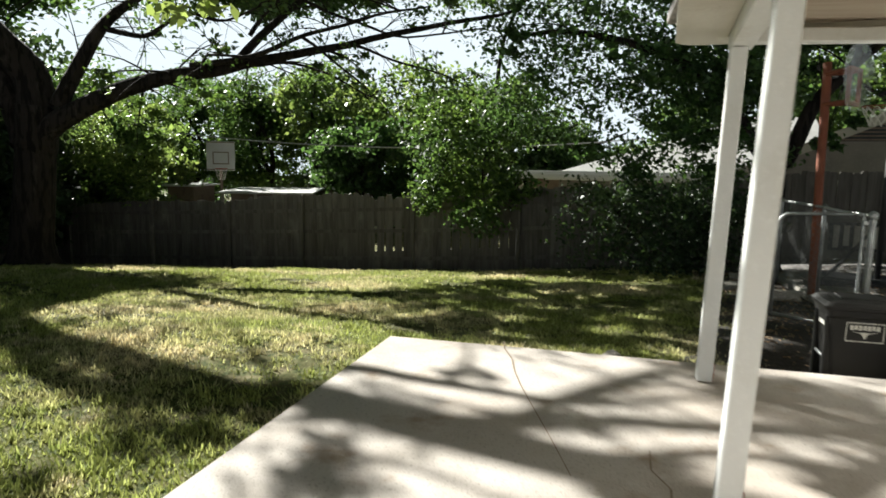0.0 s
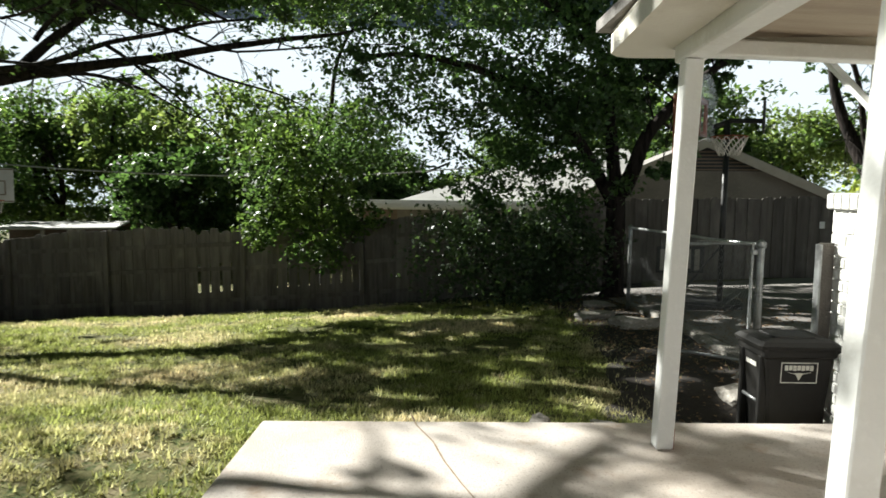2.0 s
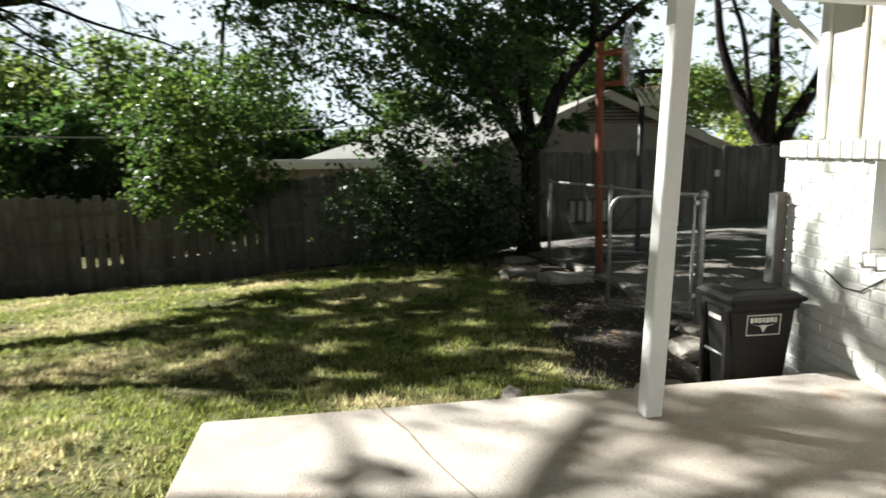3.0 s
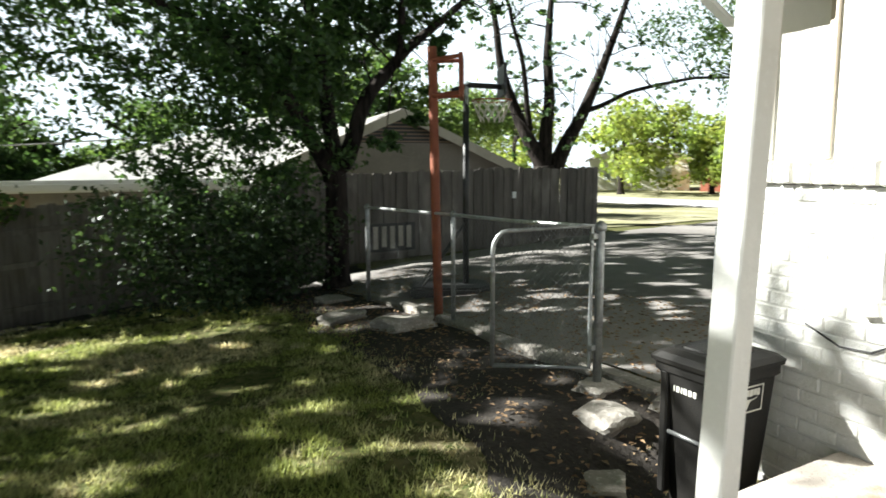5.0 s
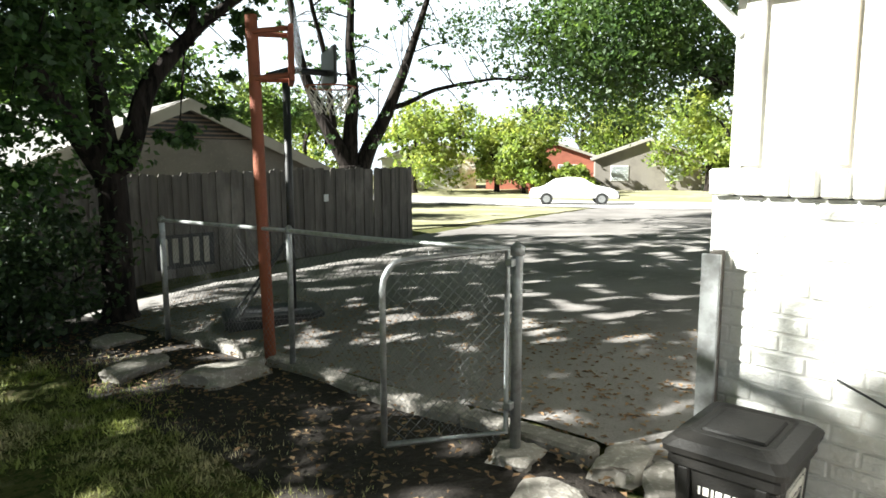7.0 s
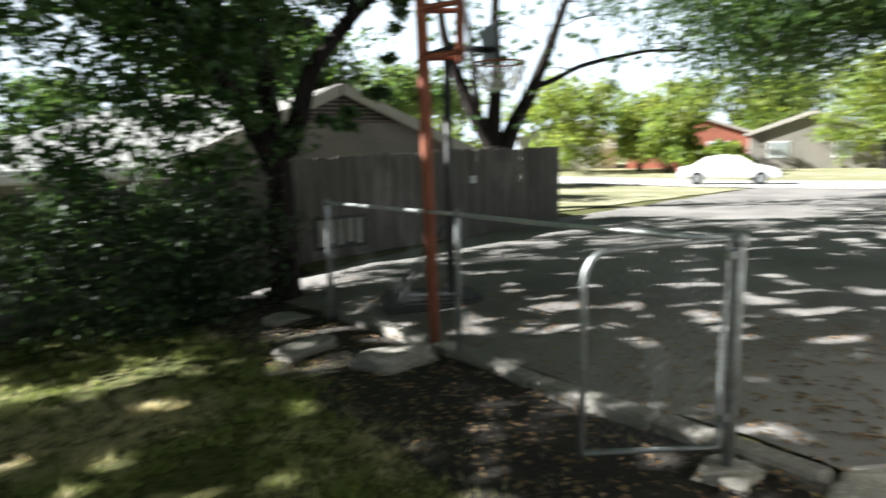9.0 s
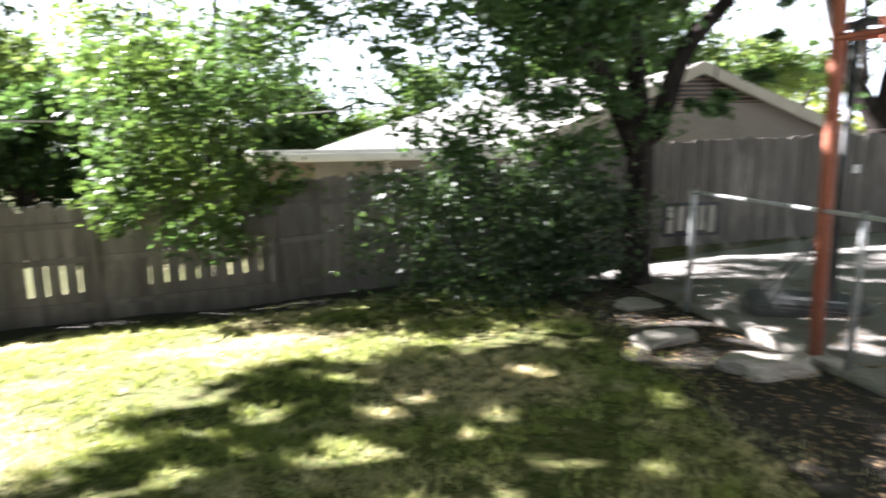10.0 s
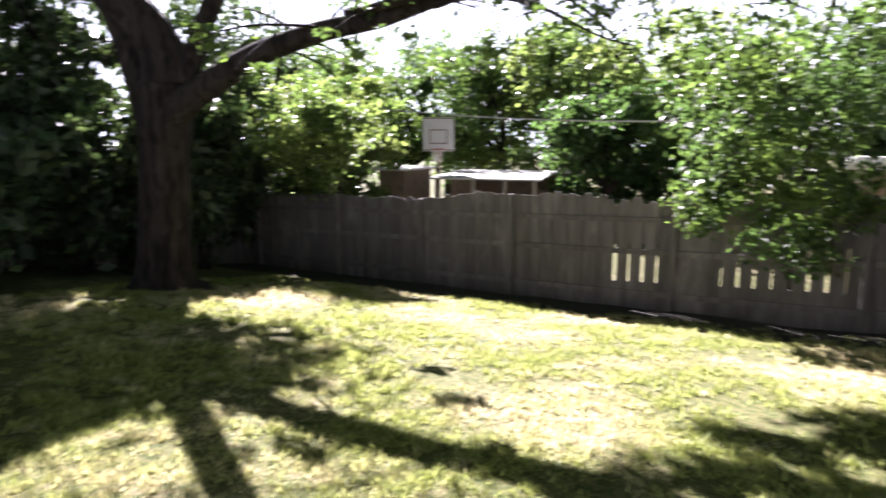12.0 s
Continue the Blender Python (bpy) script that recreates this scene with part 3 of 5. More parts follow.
GATE = (2.93, 6.57)
gate = thing("chain_link_gate", Matrix.Translation(on_ground(*GATE)), "open galvanised tube gate with sagging chain-link mesh", "gate")
GM = gate.matrix_world.inverted()
ga, gb2 = Vector((*GATE, 0)), Vector((GP[0] - 0.055, GP[1] + 0.03, 0))
gw = gb2 - ga
z0, z1 = -0.06, 0.88
frame_pts = [ga + Vector((0, 0, z0))] + [ga + Vector((0, 0, z1 - 0.14))] + [ga + gw * (0.16 * (1 - math.cos(a))) + Vector((0, 0, z1 - 0.14 + 0.14 * math.sin(a))) for a in (0.4, 0.8, 1.2, 1.57)] + [gb2 + Vector((0, 0, z1 + 0.03)), gb2 + Vector((0, 0, z0 - 0.03)), ga + Vector((0, 0, z0))]
bm = tube(frame_pts, 0.0165, 10)
bm.transform(GM)
part("gate_frame", bm, M_GALV, gate, smooth=True)
bm = bmesh.new()
wires(bm, ga.xy, gb2.xy, z0, z1 - 0.05, z0 - 0.03, z1)
bm.transform(GM)
tagged(part("mesh_wire", bm, M_WIRE, gate, "loose diamond wire mesh"), kind="stuff")
for i in range(14):  # curled wire ends along the top bar
    p = ga + gw * (0.35 + i * 0.04) + Vector((0, 0, z1 + 0.01))
    bm = tube([p, p + Vector((0.015, 0.005, 0.03)), p + Vector((0.04, 0, 0.02)), p + Vector((0.05, 0.01, -0.02))], 0.0022, 4)
    bm.transform(GM)
    part("wire_end", bm, M_GALV, gate)
for k in (0.12, 0.9):
    c = gb2 + Vector((0.03, -0.015, z0 + k))
    bm = box(-0.05, 0.03, -0.02, 0.02, -0.02, 0.02, Matrix.Translation(c), bevel=0.004)
    bm.transform(GM)
    part("hinge", bm, M_GALV, gate)


def rock(name, x, y, sx, sy, sz, seed, label, mat=M_STONE, group="", turn=0.0):
    r = random.Random(seed)
    bm = bmesh.new()
    bmesh.ops.create_icosphere(bm, subdivisions=3, radius=1)
    off = Vector((r.uniform(0, 50), r.uniform(0, 50), 0))
    for v in bm.verts:
        c = v.co.copy()
        f = 1 + 0.30 * noise.noise(c * 1.3 + off) + 0.10 * noise.noise(c * 4 + off)
        v.co = Vector((max(-0.82, min(0.82, c.x * 1.15)) * sx, max(-0.82, min(0.82, c.y * 1.15)) * sy, max(-0.75, min(0.78, c.z)) * sz)) * f
    ob = part(name, bm, mat, smooth=False)
    ob.matrix_world = Matrix.Translation((x, y, gz(x, y) + sz * 0.35)) @ pose(0, 0, 0, r.uniform(-6, 6), r.uniform(-6, 6), turn)
    return tagged(ob, label, "stone", group)


rock("concrete_footing", 3.52, 6.12, 0.16, 0.15, 0.06, 3, "grey lump of concrete at the gate post foot")
rock("flat_stone", 3.2, 5.8, 0.20, 0.17, 0.09, 5, "pale flat stone on the bare earth beside the bin")
rock("pole_stone", 3.78, 8.85, 0.36, 0.24, 0.13, 9, "pale rough stone at the foot of the orange pole")
rock("low_stone", 3.65, 9.9, 0.30, 0.16, 0.10, 12, "pale broken stone on the lawn edge")
rock("bed_stone", 4.2, 11.2, 0.3, 0.2, 0.09, 14, "grey stone under the trees")
for i, (x, y, s) in enumerate([(3.78, 5.6, 0.24), (3.65, 5.35, 0.2), (2.62, 5.35, 0.2), (1.25, 4.86, 0.10), (1.65, 4.80, 0.13), (2.1, 4.78, 0.12)]):
    rock("edging_stone", x, y, s, s * 0.62, (0.07 + 0.04 * (i % 2)) * (1.0 if i < 3 else 0.5), 30 + i, "pale rough stone at the lawn and driveway edge", group="edging stones", turn=20 * i)

# curb at the foot of the chain-link fence
cp = [(3.74, 5.75), (3.85, 6.65), (3.98, 7.6), (4.26, 8.7), (4.48, 9.8), (4.65, 11.0)]
for i, (a, b) in enumerate(zip(cp, cp[1:])):
    a3, b3 = on_ground(*a), on_ground(*b)
    d = b3 - a3
    m = Matrix.Translation((a3 + b3) / 2) @ d.to_track_quat("X", "Z").to_matrix().to_4x4()
    ob = part("curb_stone", box(-d.length / 2 + 0.01, d.length / 2 - 0.01, -0.085, 0.085, -0.12, 0.085, m, bevel=0.02), M_STONE)
    tagged(ob, "long grey concrete curb block under the wire fence", "curb", "curb blocks")

# latch board on the house corner
lb = thing("latch_post", HOUSE @ Matrix.Translation((-0.05, -0.06, -0.45)), "grey weathered channel post fixed to the house corner", "post")
part("web", box(-0.045, 0.045, -0.012, 0.012, 0, 1.45, bevel=0.003), M_FENCE, lb)
part("flange", box(-0.055, -0.04, -0.04, 0.04, 0, 1.44, bevel=0.003), M_GALV, lb)


# ---- wheeled bin ----
def wheeled_bin(m):
    b = thing("wheeled_bin", m, "dark brown plastic wheeled rubbish bin with closed lid", "bin")

    def ring(w, d, z, r):
        pts = []
        for cx, cy, a0 in ((w - r, d - r, 0), (-w + r, d - r, 90), (-w + r, -d + r, 180), (w - r, -d + r, 270)):
            for a in (0, 45, 90):
                pts.append((cx + r * math.cos(radians(a0 + a)), cy + r * math.sin(radians(a0 + a)), z))
        return pts

    bm = bmesh.new()
    rings = [[bm.verts.new(p) for p in ring(w, d, z, r)] for w, d, z, r in ((0.21, 0.24, 0.03, 0.05), (0.215, 0.25, 0.10, 0.04), (0.275, 0.325, 0.88, 0.04), (0.30, 0.35, 0.90, 0.04), (0.30, 0.35, 0.95, 0.04), (0.285, 0.335, 0.955, 0.04))]
    for a, c in zip(rings, rings[1:]):
        for k in range(12):
            bm.faces.new((a[k], a[(k + 1) % 12], c[(k + 1) % 12], c[k]))
    bm.faces.new(rings[0][::-1])
    bm.faces.new(rings[-1])
    part("body", bm, M_BIN, b)
    bm = bmesh.new()
    rings = [[bm.verts.new(p) for p in ring(w, d, z, r)] for w, d, z, r in ((0.32, 0.38, 0.957, 0.05), (0.325, 0.385, 0.985, 0.05), (0.29, 0.345, 1.015, 0.06), (0.22, 0.27, 1.035, 0.06), (0.20, 0.24, 1.028, 0.05))]
    for a, c in zip(rings, rings[1:]):
        for k in range(12):
            bm.faces.new((a[k], a[(k + 1) % 12], c[(k + 1) % 12], c[k]))
    bm.faces.new(rings[0][::-1])
    bm.faces.new(rings[-1])
    lid = part("lid", bm, M_BIN, b, "dark lid with raised rim")
    part("lid_rib", box(-0.17, 0.17, -0.20, 0.20, 1.020, 1.040, bevel=0.012), M_BIN, lid)
    part("handle", tube([(-0.24, 0.36, 0.93), (-0.24, 0.44, 0.955), (0.24, 0.44, 0.955), (0.24, 0.36, 0.93)], 0.016, 8), M_BIN, b, smooth=True)
    # recessed front face with lift bar
    for s in (-1, 1):
        part("front_rib", box(s * 0.20 - 0.035, s * 0.20 + 0.035, -0.345, -0.27, 0.12, 0.90, bevel=0.012), M_BIN, b)
    part("lift_bar", tube([(-0.20, -0.318, 0.52), (0.20, -0.318, 0.52)], 0.014, 8), M_GALV, b, "bright steel lift bar", smooth=True)
    for s in (-1, 1):
        w = part("wheel", tube([(s * 0.235, 0.27, 0.11), (s * 0.295, 0.27, 0.11)], 0.11, 16), M_TYRE, b)
        part("hub", tube([(s * 0.285, 0.27, 0.11), (s * 0.30, 0.27, 0.11)], 0.05, 12), M_BIN, w)
    # printed number on the front: unreadable, so plain bars
    plate = new("number_print")
    plate.parent = b
    for i, (w, x) in enumerate([(0.012, -0.115), (0.03, -0.08), (0.012, -0.045), (0.032, -0.012), (0.03, 0.032), (0.03, 0.075)]):
        part("print_bar", box(x - w / 2, x + w / 2, -0.3225 - 0.0004 * (i % 2), -0.300, 0.785, 0.82), M_LABEL, plate)
    # emblem on the side that faces the patio: a thin frame, a bar of writing, a winged mark
    sign = new("side_emblem")
    sign.parent = b
    sx = 0.2705
    tilt = Matrix.Translation((sx, 0.0, 0.775)) @ pose(0, 0, 0, 0, 4.4, 0)
    for y0, y1, z0, z1 in ((-0.17, 0.17, 0.075, 0.082), (-0.17, 0.17, -0.082, -0.075), (-0.17, -0.163, -0.075, 0.075), (0.163, 0.17, -0.075, 0.075)):
        part("emblem_line", box(-0.03, 0.003, y0, y1, z0, z1, tilt), M_LABEL, sign)
    for k in range(7):
        y0 = -0.135 + k * 0.039
        part("emblem_bar", box(-0.03, 0.003, y0, y0 + 0.03, 0.018 + 0.004 * (k % 2), 0.058, tilt), M_LABEL, sign)
    bm = bmesh.new()
    pts = [(-0.11, 0.005), (-0.03, -0.012), (0, -0.06), (0.03, -0.012), (0.11, 0.005), (0.05, -0.004), (0.0, 0.0), (-0.05, -0.004)]
    f = [bm.verts.new((0.004, y, z)) for y, z in pts]
    bk = [bm.verts.new((-0.03, y, z)) for y, z in pts]
    bm.faces.new(f)
    for i in range(len(pts)):
        bm.faces.new((f[i], bk[i], bk[(i + 1) % len(pts)], f[(i + 1) % len(pts)]))
    bm.transform(tilt)
    part("emblem_mark", bm, M_LABEL, sign)
    return b


BIN_AT = (2.89, 4.91)
wheeled_bin(Matrix.Translation(on_ground(*BIN_AT, 0.0)) @ pose(0, 0, 0, 0, 0, -99) @ Matrix.Diagonal((0.63, 0.66, 0.80, 1)))


# ---- trees ----
def leaf_cloud(name, blobs, count, size, mat, parent, seed, per=26, label="", spread=0.22, droop=0.3, gaps=9.0):
    """Many small four-cornered leaves in clumps; blobs are (centre, radii, share). Lower gaps opens more holes in the
    crown, lined up along the sun to let dapples through.
    """
    r = np.random.default_rng(seed)
    total = sum(b[2] for b in blobs)
    cs = []
    for c, rad, share in blobs:
        n = max(int(count * share / total), 1)
        clumps = max(n // per, 1)
        d = r.normal(size=(clumps, 3))
        d /= np.linalg.norm(d, axis=1)[:, None]
        d *= (r.uniform(0.12, 1.0, (clumps, 1)) ** 0.45) * (1 + 0.22 * np.sin(5 * d[:, :1] + 3 * d[:, 1:2] + seed))
        mid = np.array(c) + d * np.array(rad)
        k = r.integers(0, clumps, n)
        cs.append(mid[k] + r.normal(size=(n, 3)) * np.array(rad).mean() * spread * np.array([1, 1, 0.6]))
    p = np.concatenate(cs)
    # holes follow the sun's slant, so one opening passes through every crown
    u, v = p[:, 0] + 1.17 * p[:, 2], p[:, 1] - 1.13 * p[:, 2]
    hole = np.sin(5.7 * u + 1.7 * np.sin(2.9 * v)) + np.sin(6.9 * v + 1.5 * np.sin(3.7 * u)) + 0.8 * np.sin(12.1 * u + 2.0 * np.sin(8.7 * v)) + 0.6 * np.sin(1.1 * u + 0.9 * v)
    p = p[hole < gaps]
    n = len(p)
    nrm = r.normal(size=(n, 3)) * 0.8 + np.array([0, 0, 0.55])
    nrm /= np.linalg.norm(nrm, axis=1)[:, None]
    way = r.normal(size=(n, 3)) - np.array([0, 0, droop])
    way -= nrm * (way * nrm).sum(1)[:, None]
    way /= np.linalg.norm(way, axis=1)[:, None]
    side = np.cross(nrm, way)
    s = (size * r.uniform(0.6, 1.25, n))[:, None]
    bend = nrm * s * 0.12
    verts = np.stack([p - way * s * 0.5, p + side * s * 0.27 + bend, p + way * s * 0.5, p - side * s * 0.27 + bend], 1).reshape(-1, 3)
    me = bpy.data.meshes.new(name)
    me.vertices.add(4 * n)
    me.vertices.foreach_set("co", verts.astype(np.float32).ravel())
    me.loops.add(4 * n)
    me.loops.foreach_set("vertex_index", np.arange(4 * n, dtype=np.int32))
    me.polygons.add(n)
    me.polygons.foreach_set("loop_start", np.arange(0, 4 * n, 4, dtype=np.int32))
    me.polygons.foreach_set("loop_total", np.full(n, 4, dtype=np.int32))
    me.update(calc_edges=True)
    me.materials.append(mat)
    ob = new(name, me)
    ob.parent = parent
    ob.matrix_parent_inverse = parent.matrix_world.inverted()
    if label:
        tagged(ob, label)
    return ob


def wiggle(pts, steps, amount, seed):
    """A smooth, slightly crooked line through the points."""
    pts = [Vector(p) for p in pts]
    line = []
    for i in range(len(pts) - 1):
        a, b, c, d = pts[max(i - 1, 0)], pts[i], pts[i + 1], pts[min(i + 2, len(pts) - 1)]
        for k in range(steps):
            t = k / steps
            line.append(0.5 * (2 * b + (c - a) * t + (2 * a - 5 * b + 4 * c - d) * t * t + (3 * b - a - 3 * c + d) * t ** 3))
    line.append(pts[-1])
    return [p + noise.noise_vector(p * 0.9 + Vector((seed, 0, 0))) * amount * (0 if i == 0 else 1) for i, p in enumerate(line)]


def limb(bm, pts, r0, r1, seed, steps=6, amount=0.10, sides=8):
    line = wiggle(pts, steps, amount, seed)
    n = len(line) - 1
    add_tube(bm, line, [r0 + (r1 - r0) * (i / n) ** 0.8 for i in range(n + 1)], sides)
    return line


def twigs(bm, line, count, length, r, seed, rise=0.2, start=0.3):
    """Side branches off a limb, each with two finer ones; gives back their tips."""
    q = random.Random(seed)
    tips = []
    for _ in range(count):
        i = int((start + (1 - start) * q.random()) * (len(line) - 2))
        p = line[i]
        d = Vector((q.gauss(0, 1), q.gauss(0, 1), q.gauss(rise, 0.6))).normalized()
        w = length * q.uniform(0.5, 1.2)
        side = limb(bm, [p, p + d * w * 0.5 + Vector((0, 0, 0.08 * w)), p + d * w], r * q.uniform(0.6, 1.0), r * 0.2, seed + i, 3, 0.08, 5)
        tips.append(side[-1])
        for _ in range(2):
            d2 = (d + Vector((q.gauss(0, 0.7), q.gauss(0, 0.7), q.gauss(0, 0.5)))).normalized()
            fine = limb(bm, [side[2], side[2] + d2 * w * 0.3, side[2] + d2 * w * 0.6 - Vector((0, 0, 0.06 * w))], r * 0.35, r * 0.12, seed + 2 * i, 2, 0.05, 4)
            tips.append(fine[-1])
    return tips


def tree(name, x, y, label, limbs, blobs, leaves, size, mat, seed, trunk_r, trunk_top, twig=(6, 1.2, 0.03), per=26, group="", category="tree", spread=0.22, lean=(0, 0), gaps=9.0):
    """limbs: (points, start radius, end radius), in world metres; trunk_top: the point where the trunk forks."""
    base = on_ground(x, y, -0.06)
    t = thing(name, Matrix.Translation(base), label, category, group)
    inv = t.matrix_world.inverted()
    bm = bmesh.new()
    top = Vector(trunk_top)
    line = wiggle([base, base.lerp(top, 0.33) + Vector((lean[0], lean[1], 0)), base.lerp(top, 0.7), top], 5, 0.05, seed)
    n = len(line) - 1
    add_tube(bm, line, [trunk_r * (1.0 + 0.75 * max(0, 1 - i / 3.0) ** 2) * (1 - 0.2 * i / n) for i in range(n + 1)], 14)
    bm.transform(inv)
    part("trunk", bm, M_BARK, t, smooth=True)
    tips = []
    for k, (pts, r0, r1) in enumerate(limbs):
        bm = bmesh.new()
        got = limb(bm, pts, r0, r1, seed + 11 * k)
        tips += twigs(bm, got, twig[0], twig[1], twig[2], seed * 7 + k)
        bm.transform(inv)
        part("limb", bm, M_BARK, t, smooth=True)
    leaf_blobs = list(blobs)
    if tips:
        share = sum(b[2] for b in blobs) * 0.35 / len(tips) if blobs else 1.0
        leaf_blobs += [(tuple(p), (0.35, 0.35, 0.28), share) for p in tips]
    if leaves:
        leaf_cloud("crown", leaf_blobs, leaves, size, mat, t, seed, per, spread=spread, gaps=gaps)
    return t


# the three crown blobs above z 8 are unseen, added to block sky light
big = tree("big_tree", -8.8, 11.6, "huge old shade tree with dark bark and long spreading limbs", [
    ([(-8.5, 11.55, 1.55), (-7.4, 11.7, 2.3), (-6.1, 12.2, 2.82), (-4.7, 12.6, 3.1), (-2.5, 13.1, 3.6), (0.3, 13.4, 4.2)], 0.24, 0.03),
    ([(-8.6, 11.6, 1.4), (-8.6, 11.75, 2.7), (-9.3, 11.1, 3.9), (-9.7, 10.8, 4.9), (-8.4, 11.2, 6.6), (-5.6, 10.6, 8.0), (-3.0, 8.6, 8.6), (-0.6, 7.4, 8.7)], 0.40, 0.05),
    ([(-8.75, 11.6, 1.5), (-9.3, 11.6, 2.9), (-10.4, 11.6, 4.6), (-12.4, 12.4, 6.4)], 0.27, 0.05),
    ([(-5.0, 12.5, 3.05), (-4.2, 13.4, 4.3), (-3.3, 14.4, 5.2), (-2.0, 14.8, 5.6)], 0.10, 0.02),
    ([(-4.6, 9.12, 5.5), (-2.8, 10.6, 5.5), (-1.0, 11.8, 5.2), (0.8, 12.3, 5.3)], 0.08, 0.02),
    ([(-9.65, 10.85, 4.8), (-8.8, 9.2, 5.3), (-7.0, 7.4, 5.5), (-5.6, 6.2, 5.4)], 0.12, 0.03),
    ([(-8.4, 11.2, 6.6), (-7.4, 10.6, 6.3), (-6.2, 10.4, 6.1), (-4.6, 10.5, 6.0), (-3.4, 10.9, 6.1)], 0.11, 0.03),
    ([(-6.8, 10.5, 6.2), (-6.4, 11.2, 6.3), (-5.6, 12.0, 6.4), (-4.4, 12.4, 6.5)], 0.07, 0.02),
], [((-5.0, 9.5, 8.6), (3.6, 3.4, 1.0), 4), ((-1.5, 7.0, 8.8), (3.2, 3.2, 0.9), 3.6), ((0.5, 11.0, 8.4), (2.8, 2.4, 0.8), 2.6), ((-13.4, 13.4, 7.0), (2.0, 2.4, 1.5), 2.4), ((-10.8, 10.5, 5.6), (2.6, 2.6, 1.5), 1.0), ((-5.5, 12.2, 4.3), (2.2, 1.0, 0.5), 0.5)],
    28000, 0.14, M_LEAF, 3, 0.40, (-8.5, 11.6, 2.2), (8, 1.5, 0.035), spread=0.25, gaps=1.1)
# leaves out of view, set where they shade the right of the lawn
leaf_cloud("spreading_crown", [((-6.1, 16.8, 5.5), (1.6, 1.2, 0.5), 3.4), ((-6.9, 15.6, 5.5), (1.3, 1.2, 0.5), 2.6), ((-4.8, 16.7, 5.5), (1.8, 1.0, 0.5), 2.4), ((-3.0, 17.0, 5.7), (1.5, 0.9, 0.5), 1.4), ((-5.6, 12.9, 5.4), (2.0, 1.1, 0.5), 3.0), ((-4.2, 13.0, 5.6), (1.4, 1.0, 0.5), 1.5), ((-5.3, 14.6, 5.2), (1.6, 1.4, 0.6), 1.8), ((-3.3, 14.6, 5.4), (2.3, 1.6, 0.7), 3.2), ((-0.5, 12.0, 5.1), (2.2, 1.3, 0.6), 2.8), ((-1.6, 13.4, 5.4), (1.7, 1.3, 0.5), 1.6), ((1.6, 12.6, 5.4), (1.5, 1.2, 0.5), 1.0)], 46000, 0.16, M_LEAF_DARK, big, 77, per=110, spread=0.135, gaps=1.2)
# a few more unseen leaves, added to dapple the patio
leaf_cloud("middle_crown", [((-5.8, 12.4, 7.0), (1.6, 1.0, 0.6), 2)], 850, 0.17, M_LEAF_DARK, big, 79, per=24, spread=0.2)
# unseen leaves overhead, added to block sky light and darken the left lawn
leaf_cloud("upper_crown", [((-2.5, 6.5, 8.2), (4.0, 3.6, 0.7), 4), ((2.0, 8.8, 7.6), (3.6, 3.2, 0.7), 3.6), ((-6.5, 5.5, 7.8), (3.0, 3.2, 0.8), 3), ((-13.5, 15.6, 5.6), (1.9, 1.8, 0.7), 5.0)], 20000, 0.24, M_LEAF_DARK, big, 78, per=20, spread=0.24)
# long bare limbs above the patio, and the crooked ones beside the low limb
OVERHEAD = [
    ([(-9.5, 10.9, 4.6), (-8.6, 10.0, 5.3), (-7.29, 10.19, 5.7), (-6.93, 10.03, 5.7), (-6.52, 9.79, 5.7), (-6.25, 9.6, 5.7), (-5.85, 9.46, 5.6), (-5.49, 9.46, 5.6), (-4.96, 9.6, 5.6), (-4.27, 9.44, 5.6)], 0.15, 0.03, 4),
    ([(-8.6, 10.0, 5.3), (-7.8, 10.3, 5.6), (-7.18, 10.57, 5.7), (-6.83, 10.49, 5.7), (-6.47, 10.39, 5.7), (-6.04, 10.3, 5.7), (-5.64, 10.26, 5.7), (-4.92, 10.44, 5.7), (-4.29, 10.56, 5.7)], 0.09, 0.02, 4),
    ([(-6.52, 10.46, 5.7), (-6.43, 10.87, 5.7), (-6.45, 11.26, 5.7), (-6.59, 11.86, 5.7)], 0.032, 0.010, 4),
    ([(-6.93, 10.03, 5.7), (-6.79, 9.41, 5.6), (-6.49, 9.23, 5.6), (-6.15, 9.1, 5.6), (-5.57, 8.64, 5.6)], 0.03, 0.01, 4),
    ([(-5.71, 10.18, 5.7), (-5.4, 10.6, 5.7), (-5.1, 11.09, 5.7), (-4.89, 11.66, 5.7)], 0.035, 0.01, 4),
    ([(-8.6, 10.0, 5.3), (-8.3, 11.49, 5.2), (-7.75, 10.88, 5.2), (-7.24, 10.14, 5.2), (-6.92, 9.41, 5.2), (-6.8, 8.89, 5.2)], 0.032, 0.010, 4),
    ([(-8.03, 11.6, 2.21), (-7.4, 11.6, 3.27), (-6.92, 11.6, 3.76), (-6.2, 11.6, 4.23), (-5.38, 11.6, 4.78)], 0.17, 0.05, 8),
    ([(-5.83, 12.4, 3.05), (-4.55, 12.2, 3.18), (-3.39, 12.0, 3.52), (-2.1, 11.8, 3.78), (-1.08, 11.6, 3.88)], 0.07, 0.015, 16),
    ([(-3.5, 12.0, 3.5), (-2.92, 11.8, 3.12), (-2.25, 11.6, 2.61), (-1.73, 11.5, 2.08)], 0.035, 0.008, 12),
    ([(-4.8, 12.8, 3.66), (-4.02, 12.6, 4.33), (-2.88, 12.4, 3.92), (-1.57, 12.2, 3.5), (-0.14, 12.0, 3.61)], 0.05, 0.012, 16),
    ([(-7.04, 11.6, 3.61), (-6.17, 11.4, 3.42), (-5.31, 11.2, 3.75), (-4.41, 11.0, 3.6), (-3.54, 10.8, 3.86)], 0.06, 0.012, 14),
]
